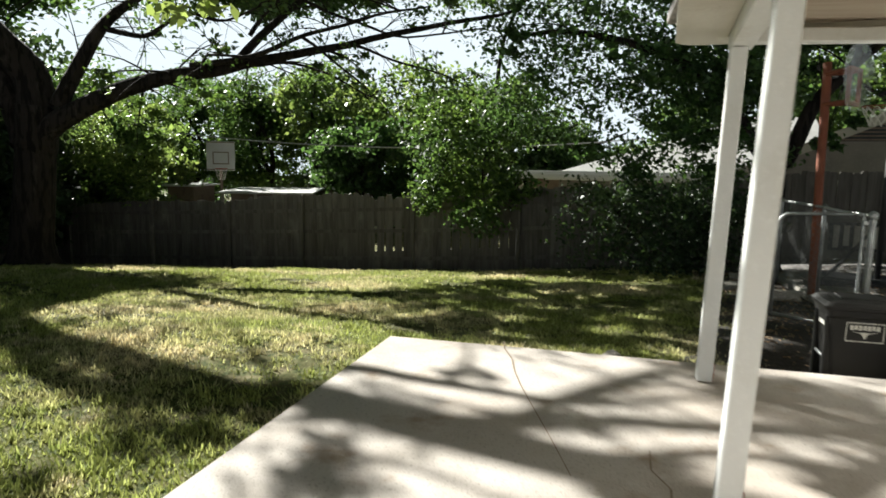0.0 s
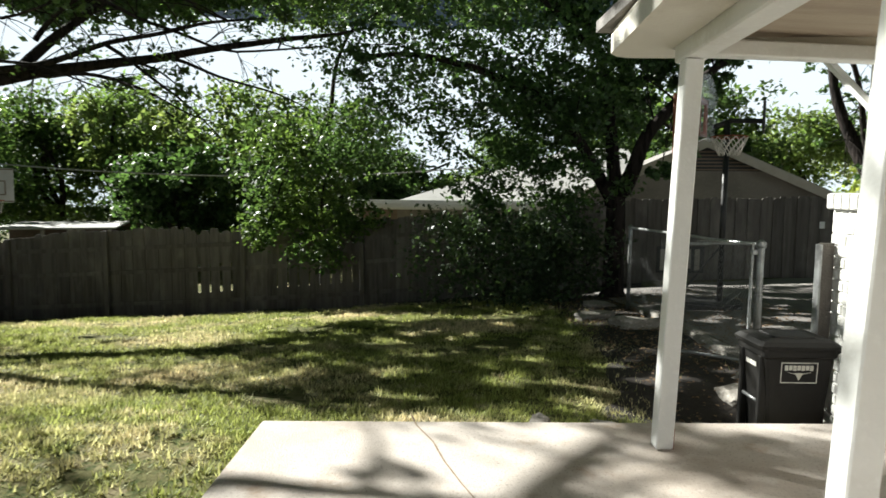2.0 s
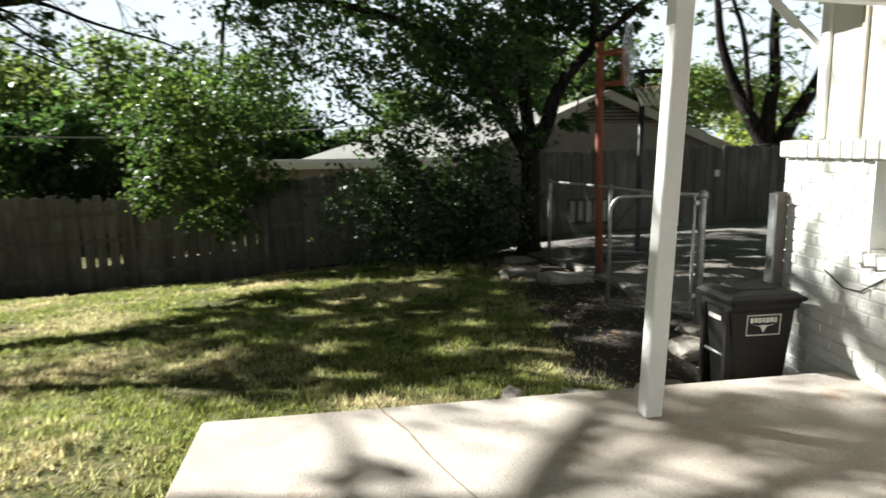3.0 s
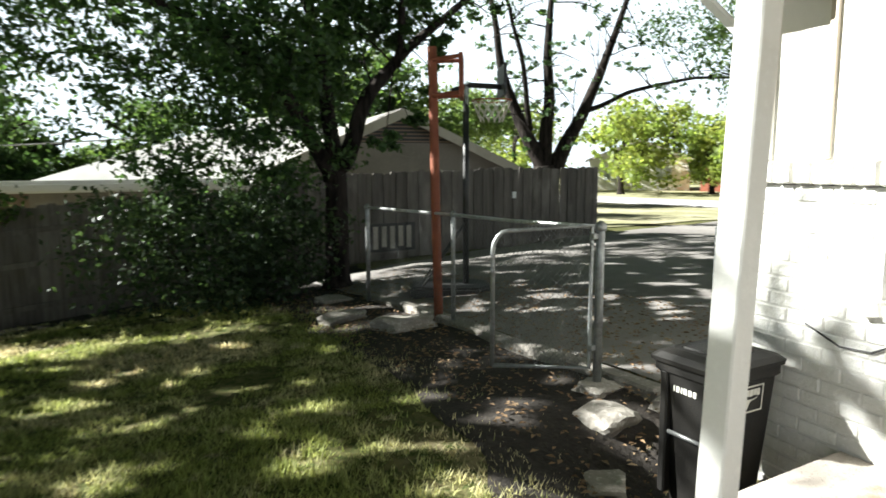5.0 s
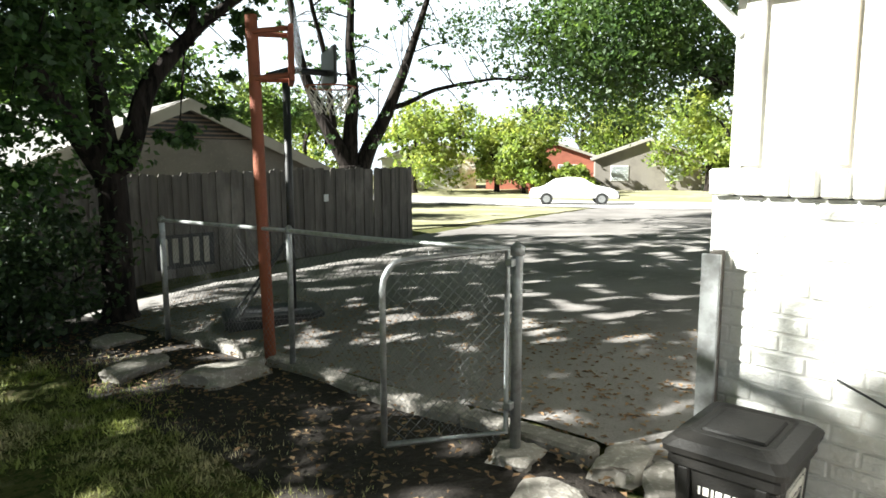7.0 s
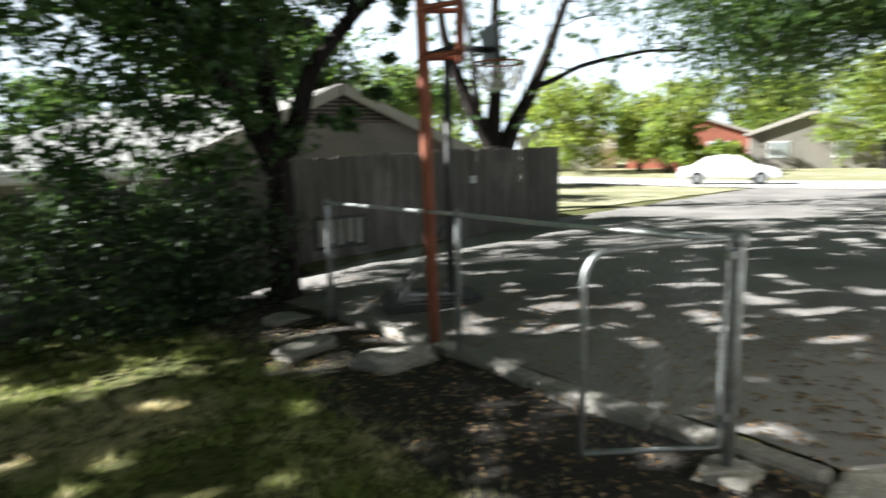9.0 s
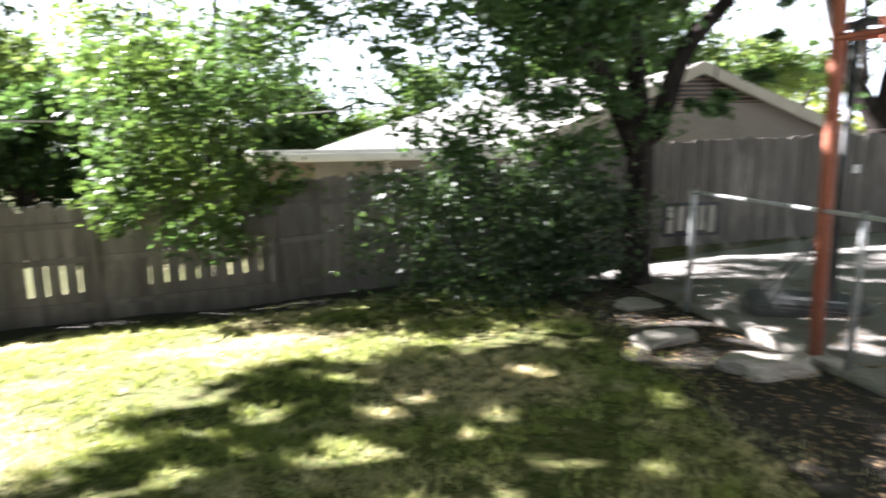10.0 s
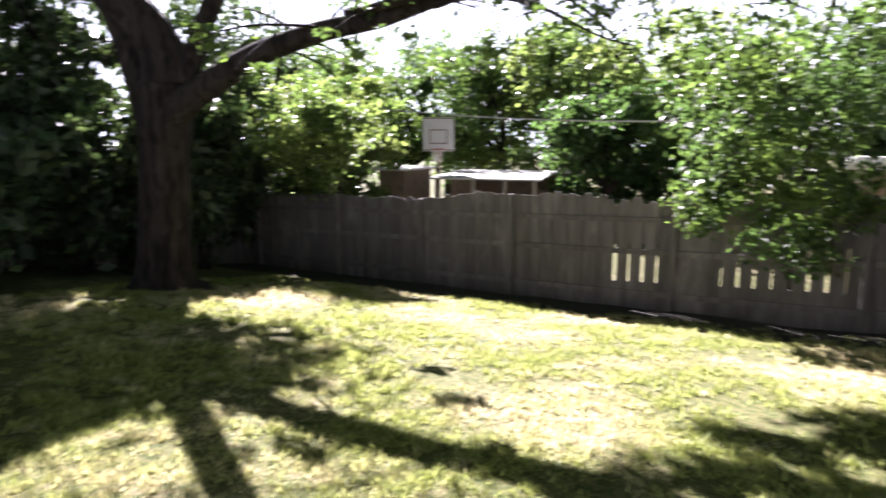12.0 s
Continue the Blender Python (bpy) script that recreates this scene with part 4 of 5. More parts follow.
for k, (pts, r0, r1, count) in enumerate(OVERHEAD):
    bm = bmesh.new()
    got = limb(bm, pts, r0, r1, 140 + k, 5, 0.06, 7)
    twigs(bm, got, count, 0.55 if k < 6 else 0.9, min(0.02, r1 * 1.3), 150 + k, 0.1, 0.2)
    bm.transform(big.matrix_world.inverted())
    part("limb", bm, M_BARK, big)
leaf_cloud("limb_leaves", [(pts[-1], (0.5, 0.5, 0.25), 1) for pts, r0, r1, count in OVERHEAD] + [(pts[2], (0.7, 0.5, 0.3), 1) for pts, r0, r1, count in OVERHEAD[6:]], 1500, 0.11, M_LEAF, big, 160, per=9, spread=0.3, gaps=1.0)
# nearly bare branches drooping off the long low limb
for seed, pts in ((15, [(-4.7, 12.6, 3.1), (-3.6, 12.0, 3.0), (-2.6, 11.5, 2.65), (-1.8, 11.2, 2.3)]), (16, [(-5.6, 12.35, 2.95), (-5.0, 11.6, 3.1), (-4.0, 10.9, 2.95), (-3.1, 10.6, 2.6)]), (17, [(-3.0, 13.0, 3.5), (-2.2, 12.6, 3.3), (-1.2, 12.3, 2.9), (-0.4, 12.1, 2.6)])):
    bm = bmesh.new()
    got = limb(bm, pts, 0.04, 0.008, seed, 6, 0.12, 6)
    ends = twigs(bm, got, 10, 0.85, 0.012, seed, -0.15, 0.15)
    bm.transform(big.matrix_world.inverted())
    part("branch", bm, M_BARK, big)
    leaf_cloud("branch_leaves", [(tuple(p), (0.14, 0.14, 0.10), 1) for p in ends], 260, 0.10, M_LEAF, big, seed, per=6, spread=0.5)
# low leafy sprig that hangs over the patio's edge
bm = bmesh.new()
limb(bm, [(-3.8, 7.6, 5.8), (-2.6, 5.6, 4.2), (-1.75, 4.4, 2.9), (-1.30, 3.75, 2.12)], 0.02, 0.004, 5, 5, 0.05, 5)
limb(bm, [(-1.75, 4.4, 2.9), (-1.45, 3.95, 2.4), (-1.1, 3.7, 2.15)], 0.008, 0.003, 6, 3, 0.03, 5)
bm.transform(big.matrix_world.inverted())
part("hanging_twig", bm, M_BARK, big)
leaf_cloud("hanging_leaves", [((-1.30, 3.75, 2.12), (0.10, 0.08, 0.06), 3), ((-1.08, 3.7, 2.15), (0.07, 0.06, 0.07), 2), ((-1.5, 4.05, 2.45), (0.10, 0.08, 0.10), 1)], 44, 0.12, M_LEAF_LIGHT, big, 8, per=8, spread=0.7)

# the crown blob at z 7.4 is out of view, added against sky light
fork = tree("fork_tree", 4.95, 12.4, "forked tree with dark trunk and dense drooping leaves by the fence", [
    ([(4.9, 12.4, 1.1), (4.3, 12.2, 2.0), (3.3, 12.0, 2.9), (1.8, 12.2, 3.5), (0.3, 12.6, 3.6)], 0.15, 0.03),
    ([(4.95, 12.4, 1.3), (4.85, 12.4, 2.4), (4.5, 12.6, 3.9), (4.1, 12.8, 5.4)], 0.16, 0.04),
    ([(5.0, 12.4, 1.3), (5.4, 12.3, 2.2), (6.0, 12.2, 2.9), (6.7, 12.0, 3.6), (7.6, 11.6, 4.4)], 0.16, 0.04),
    ([(4.5, 12.6, 3.9), (3.4, 12.6, 4.8), (2.0, 12.8, 5.4)], 0.08, 0.02),
    ([(6.0, 12.2, 2.9), (5.7, 11.6, 4.2), (5.2, 11.2, 5.4)], 0.07, 0.02),
], [((2.9, 12.5, 3.9), (2.6, 1.7, 1.3), 5), ((1.0, 12.9, 3.5), (1.9, 1.4, 0.9), 2.2), ((4.6, 13.0, 5.6), (3.0, 2.2, 1.5), 5), ((6.6, 12.3, 4.8), (2.2, 1.8, 1.0), 3.4), ((6.0, 12.6, 3.7), (1.2, 0.9, 0.6), 1.6), ((3.4, 11.6, 3.0), (1.5, 0.9, 0.8), 2.0), ((7.4, 8.6, 7.4), (3.2, 3.4, 0.7), 6.0), ((3.2, 12.2, 2.4), (1.6, 0.9, 0.9), 1.9), ((3.6, 11.9, 1.4), (1.3, 0.6, 0.6), 0.9), ((4.4, 12.9, 2.6), (1.4, 0.7, 0.9), 1.6), ((4.2, 13.2, 2.8), (1.1, 0.7, 1.1), 1.2), ((5.3, 13.4, 3.0), (0.9, 0.6, 0.8), 1.5), ((3.3, 12.7, 1.5), (1.5, 0.7, 0.7), 1.3), ((1.9, 12.7, 2.3), (1.4, 0.8, 0.7), 1.2)],
    66000, 0.12, M_LEAF_DARK, 21, 0.20, (4.95, 12.4, 1.45), (7, 1.2, 0.03), per=55, spread=0.17, gaps=1.0)

# high leaves out of view, added to shade the driveway
leaf_cloud("upper_crown", [((1.6, 14.6, 6.3), (3.4, 2.0, 0.6), 5), ((4.6, 17.0, 6.6), (3.0, 2.4, 0.6), 4), ((-1.0, 17.6, 6.6), (2.6, 2.2, 0.6), 3), ((5.0, 13.6, 6.3), (2.2, 1.6, 0.5), 2.2), ((8.0, 15.6, 6.6), (2.4, 2.0, 0.5), 2)], 13000, 0.20, M_LEAF_DARK, fork, 23, per=90, spread=0.10, gaps=0.95)

# shrub leaves use the copy with shade in its colour
shrub = tree("shrub", 3.2, 12.9, "dense green shrub in front of the board fence, shade put in its leaf colour", [
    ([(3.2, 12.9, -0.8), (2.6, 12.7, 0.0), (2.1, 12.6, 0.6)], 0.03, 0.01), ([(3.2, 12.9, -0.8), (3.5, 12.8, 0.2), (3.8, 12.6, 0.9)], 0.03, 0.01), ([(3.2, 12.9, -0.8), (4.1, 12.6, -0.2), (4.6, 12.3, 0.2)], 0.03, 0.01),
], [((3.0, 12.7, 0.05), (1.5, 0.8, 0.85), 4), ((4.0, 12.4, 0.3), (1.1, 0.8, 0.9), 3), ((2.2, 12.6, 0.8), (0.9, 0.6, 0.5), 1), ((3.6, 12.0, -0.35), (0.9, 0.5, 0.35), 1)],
    11000, 0.10, M_LEAF_SHADE, 31, 0.04, (3.2, 12.9, -0.6), (6, 0.6, 0.012), category="shrub")

# its limb and blobs near z 6 are unseen, added for driveway shade
droop = tree("drooping_tree", -0.4, 17.0, "light green tree drooping its branches over the board fence", [
    ([(-0.4, 17.0, 1.0), (-0.8, 16.0, 1.9), (-1.1, 15.1, 1.6), (-1.4, 14.7, 0.7)], 0.06, 0.012),
    ([(-0.4, 17.0, 1.0), (0.2, 16.6, 2.2), (0.6, 16.2, 3.2)], 0.07, 0.02),
    ([(-0.4, 17.0, 1.0), (-0.2, 17.6, 3.4), (0.4, 18.0, 5.4), (2.2, 17.8, 6.2)], 0.08, 0.02),
    ([(-0.4, 17.0, 1.0), (-0.2, 15.8, 1.8), (-0.3, 15.0, 1.2), (-0.3, 14.8, 0.4)], 0.05, 0.012),
], [((-1.0, 15.3, 1.8), (1.2, 0.9, 1.1), 4), ((0.1, 16.2, 2.4), (1.4, 1.1, 1.2), 3), ((-1.5, 14.8, 0.5), (0.5, 0.35, 0.45), 0.9), ((-0.5, 14.8, 0.2), (0.6, 0.35, 0.55), 1.2), ((0.4, 15.0, 0.7), (0.7, 0.4, 0.5), 0.9), ((-0.3, 18.0, 5.9), (2.2, 1.6, 0.7), 3.4), ((2.6, 17.6, 6.2), (2.0, 1.6, 0.7), 0.8)],
    15000, 0.13, M_LEAF, 41, 0.09, (-0.4, 17.0, 1.2), (5, 0.8, 0.015))
# added leaf layer, higher still and unseen, that shades the driveway
leaf_cloud("upper_crown", [((0.2, 16.6, 7.2), (3.2, 2.2, 0.7), 1), ((2.8, 19.2, 7.2), (3.2, 2.4, 0.7), 1), ((0.4, 19.8, 6.6), (2.4, 1.6, 0.6), 2.4), ((3.6, 20.4, 6.8), (2.4, 1.6, 0.6), 2.0)], 8200, 0.18, M_LEAF, droop, 42, per=90, spread=0.12, gaps=1.0)

tree("fence_tree", -9.9, 17.4, "sunlit yellow-green tree leaning over the fence", [
    ([(-9.9, 17.4, 0.6), (-10.1, 16.8, 1.6), (-10.3, 16.2, 2.4)], 0.06, 0.015), ([(-9.9, 17.4, 0.6), (-9.7, 17.0, 1.5), (-9.5, 16.8, 1.8)], 0.06, 0.015),
], [((-10.2, 16.9, 1.2), (1.1, 0.9, 0.9), 4), ((-10.0, 16.7, 0.6), (0.7, 0.6, 0.6), 1.0), ((-10.8, 17.2, 1.9), (1.4, 1.0, 0.9), 2)],
    8000, 0.13, M_LEAF_LIGHT, 51, 0.09, (-9.9, 17.4, 0.8), (5, 0.8, 0.015))


def back_tree(x, y, r, top, mat, seed, count=10000, size=0.27, label="leafy green tree beyond the board fence", group="trees beyond the fence", low=0.3):
    q = random.Random(seed)
    zb = gz(x, y)
    h = top - zb
    limbs = [([(x, y, zb + h * 0.25), (x + q.uniform(-0.4, 0.4) * r, y + q.uniform(-0.4, 0.4) * r, zb + h * 0.5), (x + q.uniform(-0.7, 0.7) * r, y + q.uniform(-0.5, 0.5) * r, zb + h * 0.78)], 0.05 * r, 0.015 * r) for _ in range(3)]
    blobs = []
    for _ in range(9):
        f = q.uniform(low * 0.6, 0.82)
        wide = math.sin(math.pi * (0.25 + 0.65 * f))
        blobs.append(((x + q.uniform(-0.65, 0.65) * r * wide, y + q.uniform(-0.6, 0.6) * r * wide, zb + h * f), (r * q.uniform(0.4, 0.6), r * q.uniform(0.4, 0.55), h * q.uniform(0.13, 0.2)), 1.0))
    return tree("tree", x, y, label, limbs, blobs, count, size, mat, seed, 0.06 * r, (x, y, zb + h * 0.3), (3, 0.35 * r, 0.02), per=30, group=group)


# trees on the left take the leaf copy coloured as if in shade
for x, y, r, top, mat, seed in [(-19, 25, 3.6, 5.5, M_LEAF, 1), (-15.5, 29, 3.4, 5.2, M_LEAF, 2), (-12.5, 33, 3.4, 6.6, M_LEAF, 3), (-8.6, 31, 3.3, 6.4, M_LEAF_LIGHT, 4), (-5.2, 30, 3.0, 6.2, M_LEAF_LIGHT, 5),
                                (-5.8, 26, 2.3, 3.6, M_LEAF_DARK, 6), (-2.2, 29, 3.0, 5.6, M_LEAF_LIGHT, 7), (0.8, 26, 2.4, 3.8, M_LEAF_DARK, 8), (4.0, 38, 3.4, 3.9, M_LEAF, 9), (-14.6, 24, 2.4, 3.6, M_LEAF_LIGHT, 10), (9.0, 40, 3.8, 5.0, M_LEAF, 11),
                                (-15.5, 14.5, 3.2, 5.6, M_LEAF_SHADE, 12), (-15.0, 9.0, 3.2, 5.0, M_LEAF_SHADE, 13), (-16, 19.5, 3.4, 6.0, M_LEAF_SHADE, 14), (13.5, 30, 3.6, 6.5, M_LEAF, 15), (-22, 33, 4.2, 7, M_LEAF, 16), (-18, 38, 4.2, 7.5, M_LEAF_DARK, 17), (-9, 38, 4.2, 7, M_LEAF, 18), (-3, 37, 4.0, 6, M_LEAF_DARK, 19), (-13.3, 17.5, 2.4, 3.2, M_LEAF_SHADE, 20), (-12.8, 20.2, 2.0, 2.6, M_LEAF_LIGHT, 22), (17.5, 36, 4.2, 7, M_LEAF, 23), (22, 30, 4, 6, M_LEAF_LIGHT, 24), (13.6, 25, 3.2, 6.0, M_LEAF, 30), (-19, 12, 4.0, 7, M_LEAF_SHADE, 25), (-11.4, 14.6, 1.6, 2.4, M_LEAF_SHADE, 26), (-11.6, 12.2, 1.5, 2.0, M_LEAF_SHADE, 27), (-11.3, 9.8, 1.7, 2.6, M_LEAF_SHADE, 28), (-11.2, 7.2, 1.6, 2.4, M_LEAF_SHADE, 29), (-14.4, 13.0, 2.0, 5.4, M_LEAF_SHADE, 33)]:
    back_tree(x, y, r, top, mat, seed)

# fifth limb and its two leaf blobs are added above view for driveway shade
tree("street_tree", 15.0, 17.4, "dark three-stemmed tree behind the board fence", [
    ([(15.0, 17.4, 1.2), (14.4, 17.8, 2.6), (13.9, 18.2, 4.6), (13.6, 18.4, 6.6)], 0.28, 0.06),
    ([(15.0, 17.4, 1.2), (15.1, 17.3, 2.8), (14.9, 17.2, 5.0), (15.0, 17.0, 7.0)], 0.28, 0.06),
    ([(15.2, 17.3, 1.0), (15.8, 16.8, 2.6), (16.4, 16.2, 4.6), (17.0, 15.8, 6.6)], 0.30, 0.06),
    ([(15.9, 16.7, 2.9), (17.0, 15.7, 3.5), (18.6, 14.5, 3.9), (20.0, 13.4, 4.0)], 0.09, 0.03),
    ([(14.6, 17.6, 2.4), (13.6, 17.0, 4.4), (12.0, 16.2, 6.0), (10.2, 15.6, 6.9)], 0.10, 0.02),
], [((15, 17, 7.4), (3.4, 2.6, 1.0), 3), ((18.6, 14.6, 5.4), (2.0, 1.6, 0.8), 1.4), ((10.6, 15.6, 7.0), (3.0, 2.2, 0.9), 3.2), ((8.0, 15.0, 6.4), (2.0, 1.6, 0.7), 1.6)], 17000, 0.13, M_LEAF_DARK, 61, 0.42, (15.0, 17.4, 1.3), (13, 1.7, 0.03), per=45, spread=0.18, gaps=1.1)
# last crown blob is added out of view to block sky over the driveway
tree("driveway_tree", 21.5, 6.2, "broad shade tree whose crown hangs over the driveway", [
    ([(21.5, 6.2, 2.4), (21.0, 9.0, 4.0), (20.2, 12.0, 4.6)], 0.2, 0.05), ([(21.5, 6.2, 2.4), (20.0, 5.0, 5.0), (19.0, 4.0, 6.5)], 0.2, 0.05),
], [((20.2, 11.6, 4.9), (3.4, 2.4, 2.1), 8), ((20.5, 8.5, 5.6), (3.4, 2.6, 2.2), 4), ((20, 4.5, 6.5), (3.6, 3.0, 2.0), 3), ((15.5, 8.5, 6.3), (3.2, 3.0, 1.1), 3), ((11.5, 8.5, 7.6), (3.4, 3.2, 0.8), 3)], 54000, 0.19, M_LEAF, 71, 0.30, (21.5, 6.2, 2.5), (6, 1.5, 0.03))
# far trees look sunlit through their lighter leaf colour
for x, y, r, top, mat, seed in [(44, 36, 4.5, 7, M_LEAF_PAINTED_SUN, 81), (49, 31, 4.0, 5.5, M_LEAF_PAINTED_SUN, 82), (47, 27.5, 3.2, 3.6, M_LEAF_PAINTED_SUN, 83), (60, 33, 5.5, 9, M_LEAF_PAINTED_SUN, 84), (64, 24, 5.5, 8.5, M_LEAF_PAINTED_SUN, 85), (58, 16, 5.0, 8, M_LEAF_PAINTED_SUN, 86), (42, 46, 5, 7.5, M_LEAF_PAINTED_SUN, 87), (62, 8, 5, 7, M_LEAF_PAINTED_SUN, 88), (46, 22.5, 1.6, 1.2, M_LEAF_PAINTED_SUN, 89), (55, 38, 4.6, 8, M_LEAF_PAINTED_SUN, 92), (66, 16, 6.0, 9, M_LEAF_PAINTED_SUN, 93), (68, 30, 6.5, 10.5, M_LEAF_PAINTED_SUN, 94), (52, 9, 3.8, 6, M_LEAF_PAINTED_SUN, 95)]:
    back_tree(x, y, r, top, mat, seed, 6000, 0.45, "tree across the street, sunlight put in its leaf colour", "trees across the street", low=0.2)


# ---- basketball hoops ----
def net(bm, c, r, drop):
    c = Vector(c)
    for k in range(12):
        for s in (1, -1):
            pts = []
            for i in range(6):
                f = i / 5
                a = 2 * math.pi * (k + s * f * 1.6) / 12
                pts.append(c + Vector((math.cos(a) * r * (1 - 0.45 * f), math.sin(a) * r * (1 - 0.45 * f), -drop * f)))
            add_tube(bm, pts, 0.006, 4, cap=False)
    return bm


def ring(bm, c, r, t, n=24):
    pts = [Vector(c) + Vector((math.cos(2 * math.pi * k / n) * r, math.sin(2 * math.pi * k / n) * r, 0)) for k in range(n + 1)]
    return add_tube(bm, pts, t, 6, cap=False)


POLE = (4.24, 8.91)
hoop = thing("orange_hoop", Matrix.Translation(on_ground(*POLE)) @ pose(0, 0, 0, 0, 0, -42), "tall rusty orange basketball pole with a fan-shaped clear backboard", "basketball hoop")
hz = 0.12 - gz(*POLE)
part("pole", tube([(0.03, 0, -0.05), (0.0, 0, 1.3), (-0.02, 0, hz + 2.1), (-0.03, 0, hz + 2.44)], 0.050, 14), M_RUST, hoop, smooth=True)
for z in (hz + 1.93, hz + 2.30):
    for s in (-1, 1):
        bm = tube([(-0.02, s * 0.06, z), (0.26, s * 0.16, z + 0.02)], 0.022, 6)
        part("bracket_arm", bm, M_RUST, hoop)
bm = bmesh.new()
for y0, y1, z0, z1 in ((-0.20, 0.20, 1.90, 1.95), (-0.20, 0.20, 2.30, 2.35), (-0.20, -0.15, 1.952, 2.298), (0.15, 0.20, 1.952, 2.298)):
    add_box(bm, 0.26, 0.30, y0, y1, hz + z0, hz + z1)
part("bracket_frame", bm, M_RUST, hoop)
M_CLEAR = material("clear_backboard", (0.72, 0.75, 0.76), 0.12, [(4, (0.6, 0.62, 0.62), 0.45, 0.7)])
cn = M_CLEAR.node_tree
see, veil = cn.nodes.new("ShaderNodeBsdfTransparent"), cn.nodes.new("ShaderNodeMixShader")
veil.inputs[0].default_value = 0.16
cn.links.new(see.outputs[0], veil.inputs[1])
cn.links.new(cn.nodes["Principled BSDF"].outputs[0], veil.inputs[2])
cn.links.new(veil.outputs[0], cn.nodes["Material Output"].inputs[0])
fan = [(0.52 * math.cos(a) * (1.0 if math.sin(a) > 0 else 0.75), 0.20 + 0.42 * math.sin(a)) for a in (math.pi * (k / 12) for k in range(13))] + [(-0.40, -0.12), (-0.25, -0.18), (0.25, -0.18), (0.40, -0.12)]
bm = prism(fan, 0, 0.02)
bm.transform(Matrix.Translation((0.325, 0, hz + 2.02)) @ Matrix(((0, 0, 1, 0), (1, 0, 0, 0), (0, 1, 0, 0), (0, 0, 0, 1))))
part("backboard", bm, M_CLEAR, hoop, "scuffed clear fan-shaped backboard")
bm = ring(bmesh.new(), (0.60, 0, hz + 1.88), 0.21, 0.008)
part("rim", bm, M_RUST, hoop, "orange steel rim")
part("net", net(bmesh.new(), (0.60, 0, hz + 1.88), 0.21, 0.22), M_NET, hoop, "frayed pale net")

BP = (5.55, 9.95)
bh = thing("portable_hoop", Matrix.Translation(on_ground(*BP)) @ pose(0, 0, 0, 0, 0, -35), "black portable basketball stand with dark base", "basketball hoop")
bz = -gz(*BP)
part("pole", tube([(0, 0, 0.1), (0, 0, bz + 2.35)], 0.042, 12), M_BLACK, bh, smooth=True)
bm = prism([(-0.75, -0.30), (0.15, -0.38), (0.32, -0.2), (0.32, 0.2), (0.15, 0.38), (-0.75, 0.30)], 0.0, 0.16)
bmesh.ops.bevel(bm, geom=list(bm.edges), offset=0.035, segments=2, affect="EDGES")
part("base_tank", bm, M_BLACK, bh)
for s in (-1, 1):
    part("strut", tube([(-0.6, s * 0.2, 0.14), (-0.03, s * 0.02, 0.95)], 0.014, 8), M_BLACK, bh)
part("arm", tube([(-0.2, 0, bz + 2.28), (0.05, 0, bz + 2.36), (0.45, 0, bz + 2.34)], 0.035, 8), M_BLACK, bh)
part("backboard", box(0.45, 0.485, -0.34, 0.34, bz + 2.2, bz + 2.6, bevel=0.01), M_BLACK, bh, "dark backboard")

NB = (-11.1, 24.4)
nh = thing("far_hoop", Matrix.Translation(on_ground(*NB)) @ pose(0, 0, 0, 0, 0, -64), "white square basketball backboard on a thin pole beyond the fence", "basketball hoop")
nz = -gz(*NB)
part("pole", tube([(-0.25, 0.0, 0), (-0.25, 0.0, nz + 1.6)], 0.06, 10), M_VENT, nh, smooth=True)
part("backboard", box(-0.02, 0.02, -0.52, 0.52, nz + 0.78, nz + 1.90, bevel=0.008), M_BOARD, nh)
for y0, y1, z0, z1 in ((-0.30, -0.26, 1.02, 1.5), (0.26, 0.30, 1.02, 1.5), (-0.26, 0.26, 1.02, 1.06), (-0.26, 0.26, 1.46, 1.5), (-0.5, 0.5, 1.84, 1.88), (-0.5, 0.5, 0.80, 0.84)):
    part("painted_line", box(0.0205, 0.028, y0, y1, nz + z0, nz + z1), M_VENT, nh)
part("rim", ring(bmesh.new(), (0.30, 0, nz + 0.86), 0.23, 0.012), M_RED, nh)
part("net", net(bmesh.new(), (0.30, 0, nz + 0.86), 0.23, 0.42), M_NET, nh)


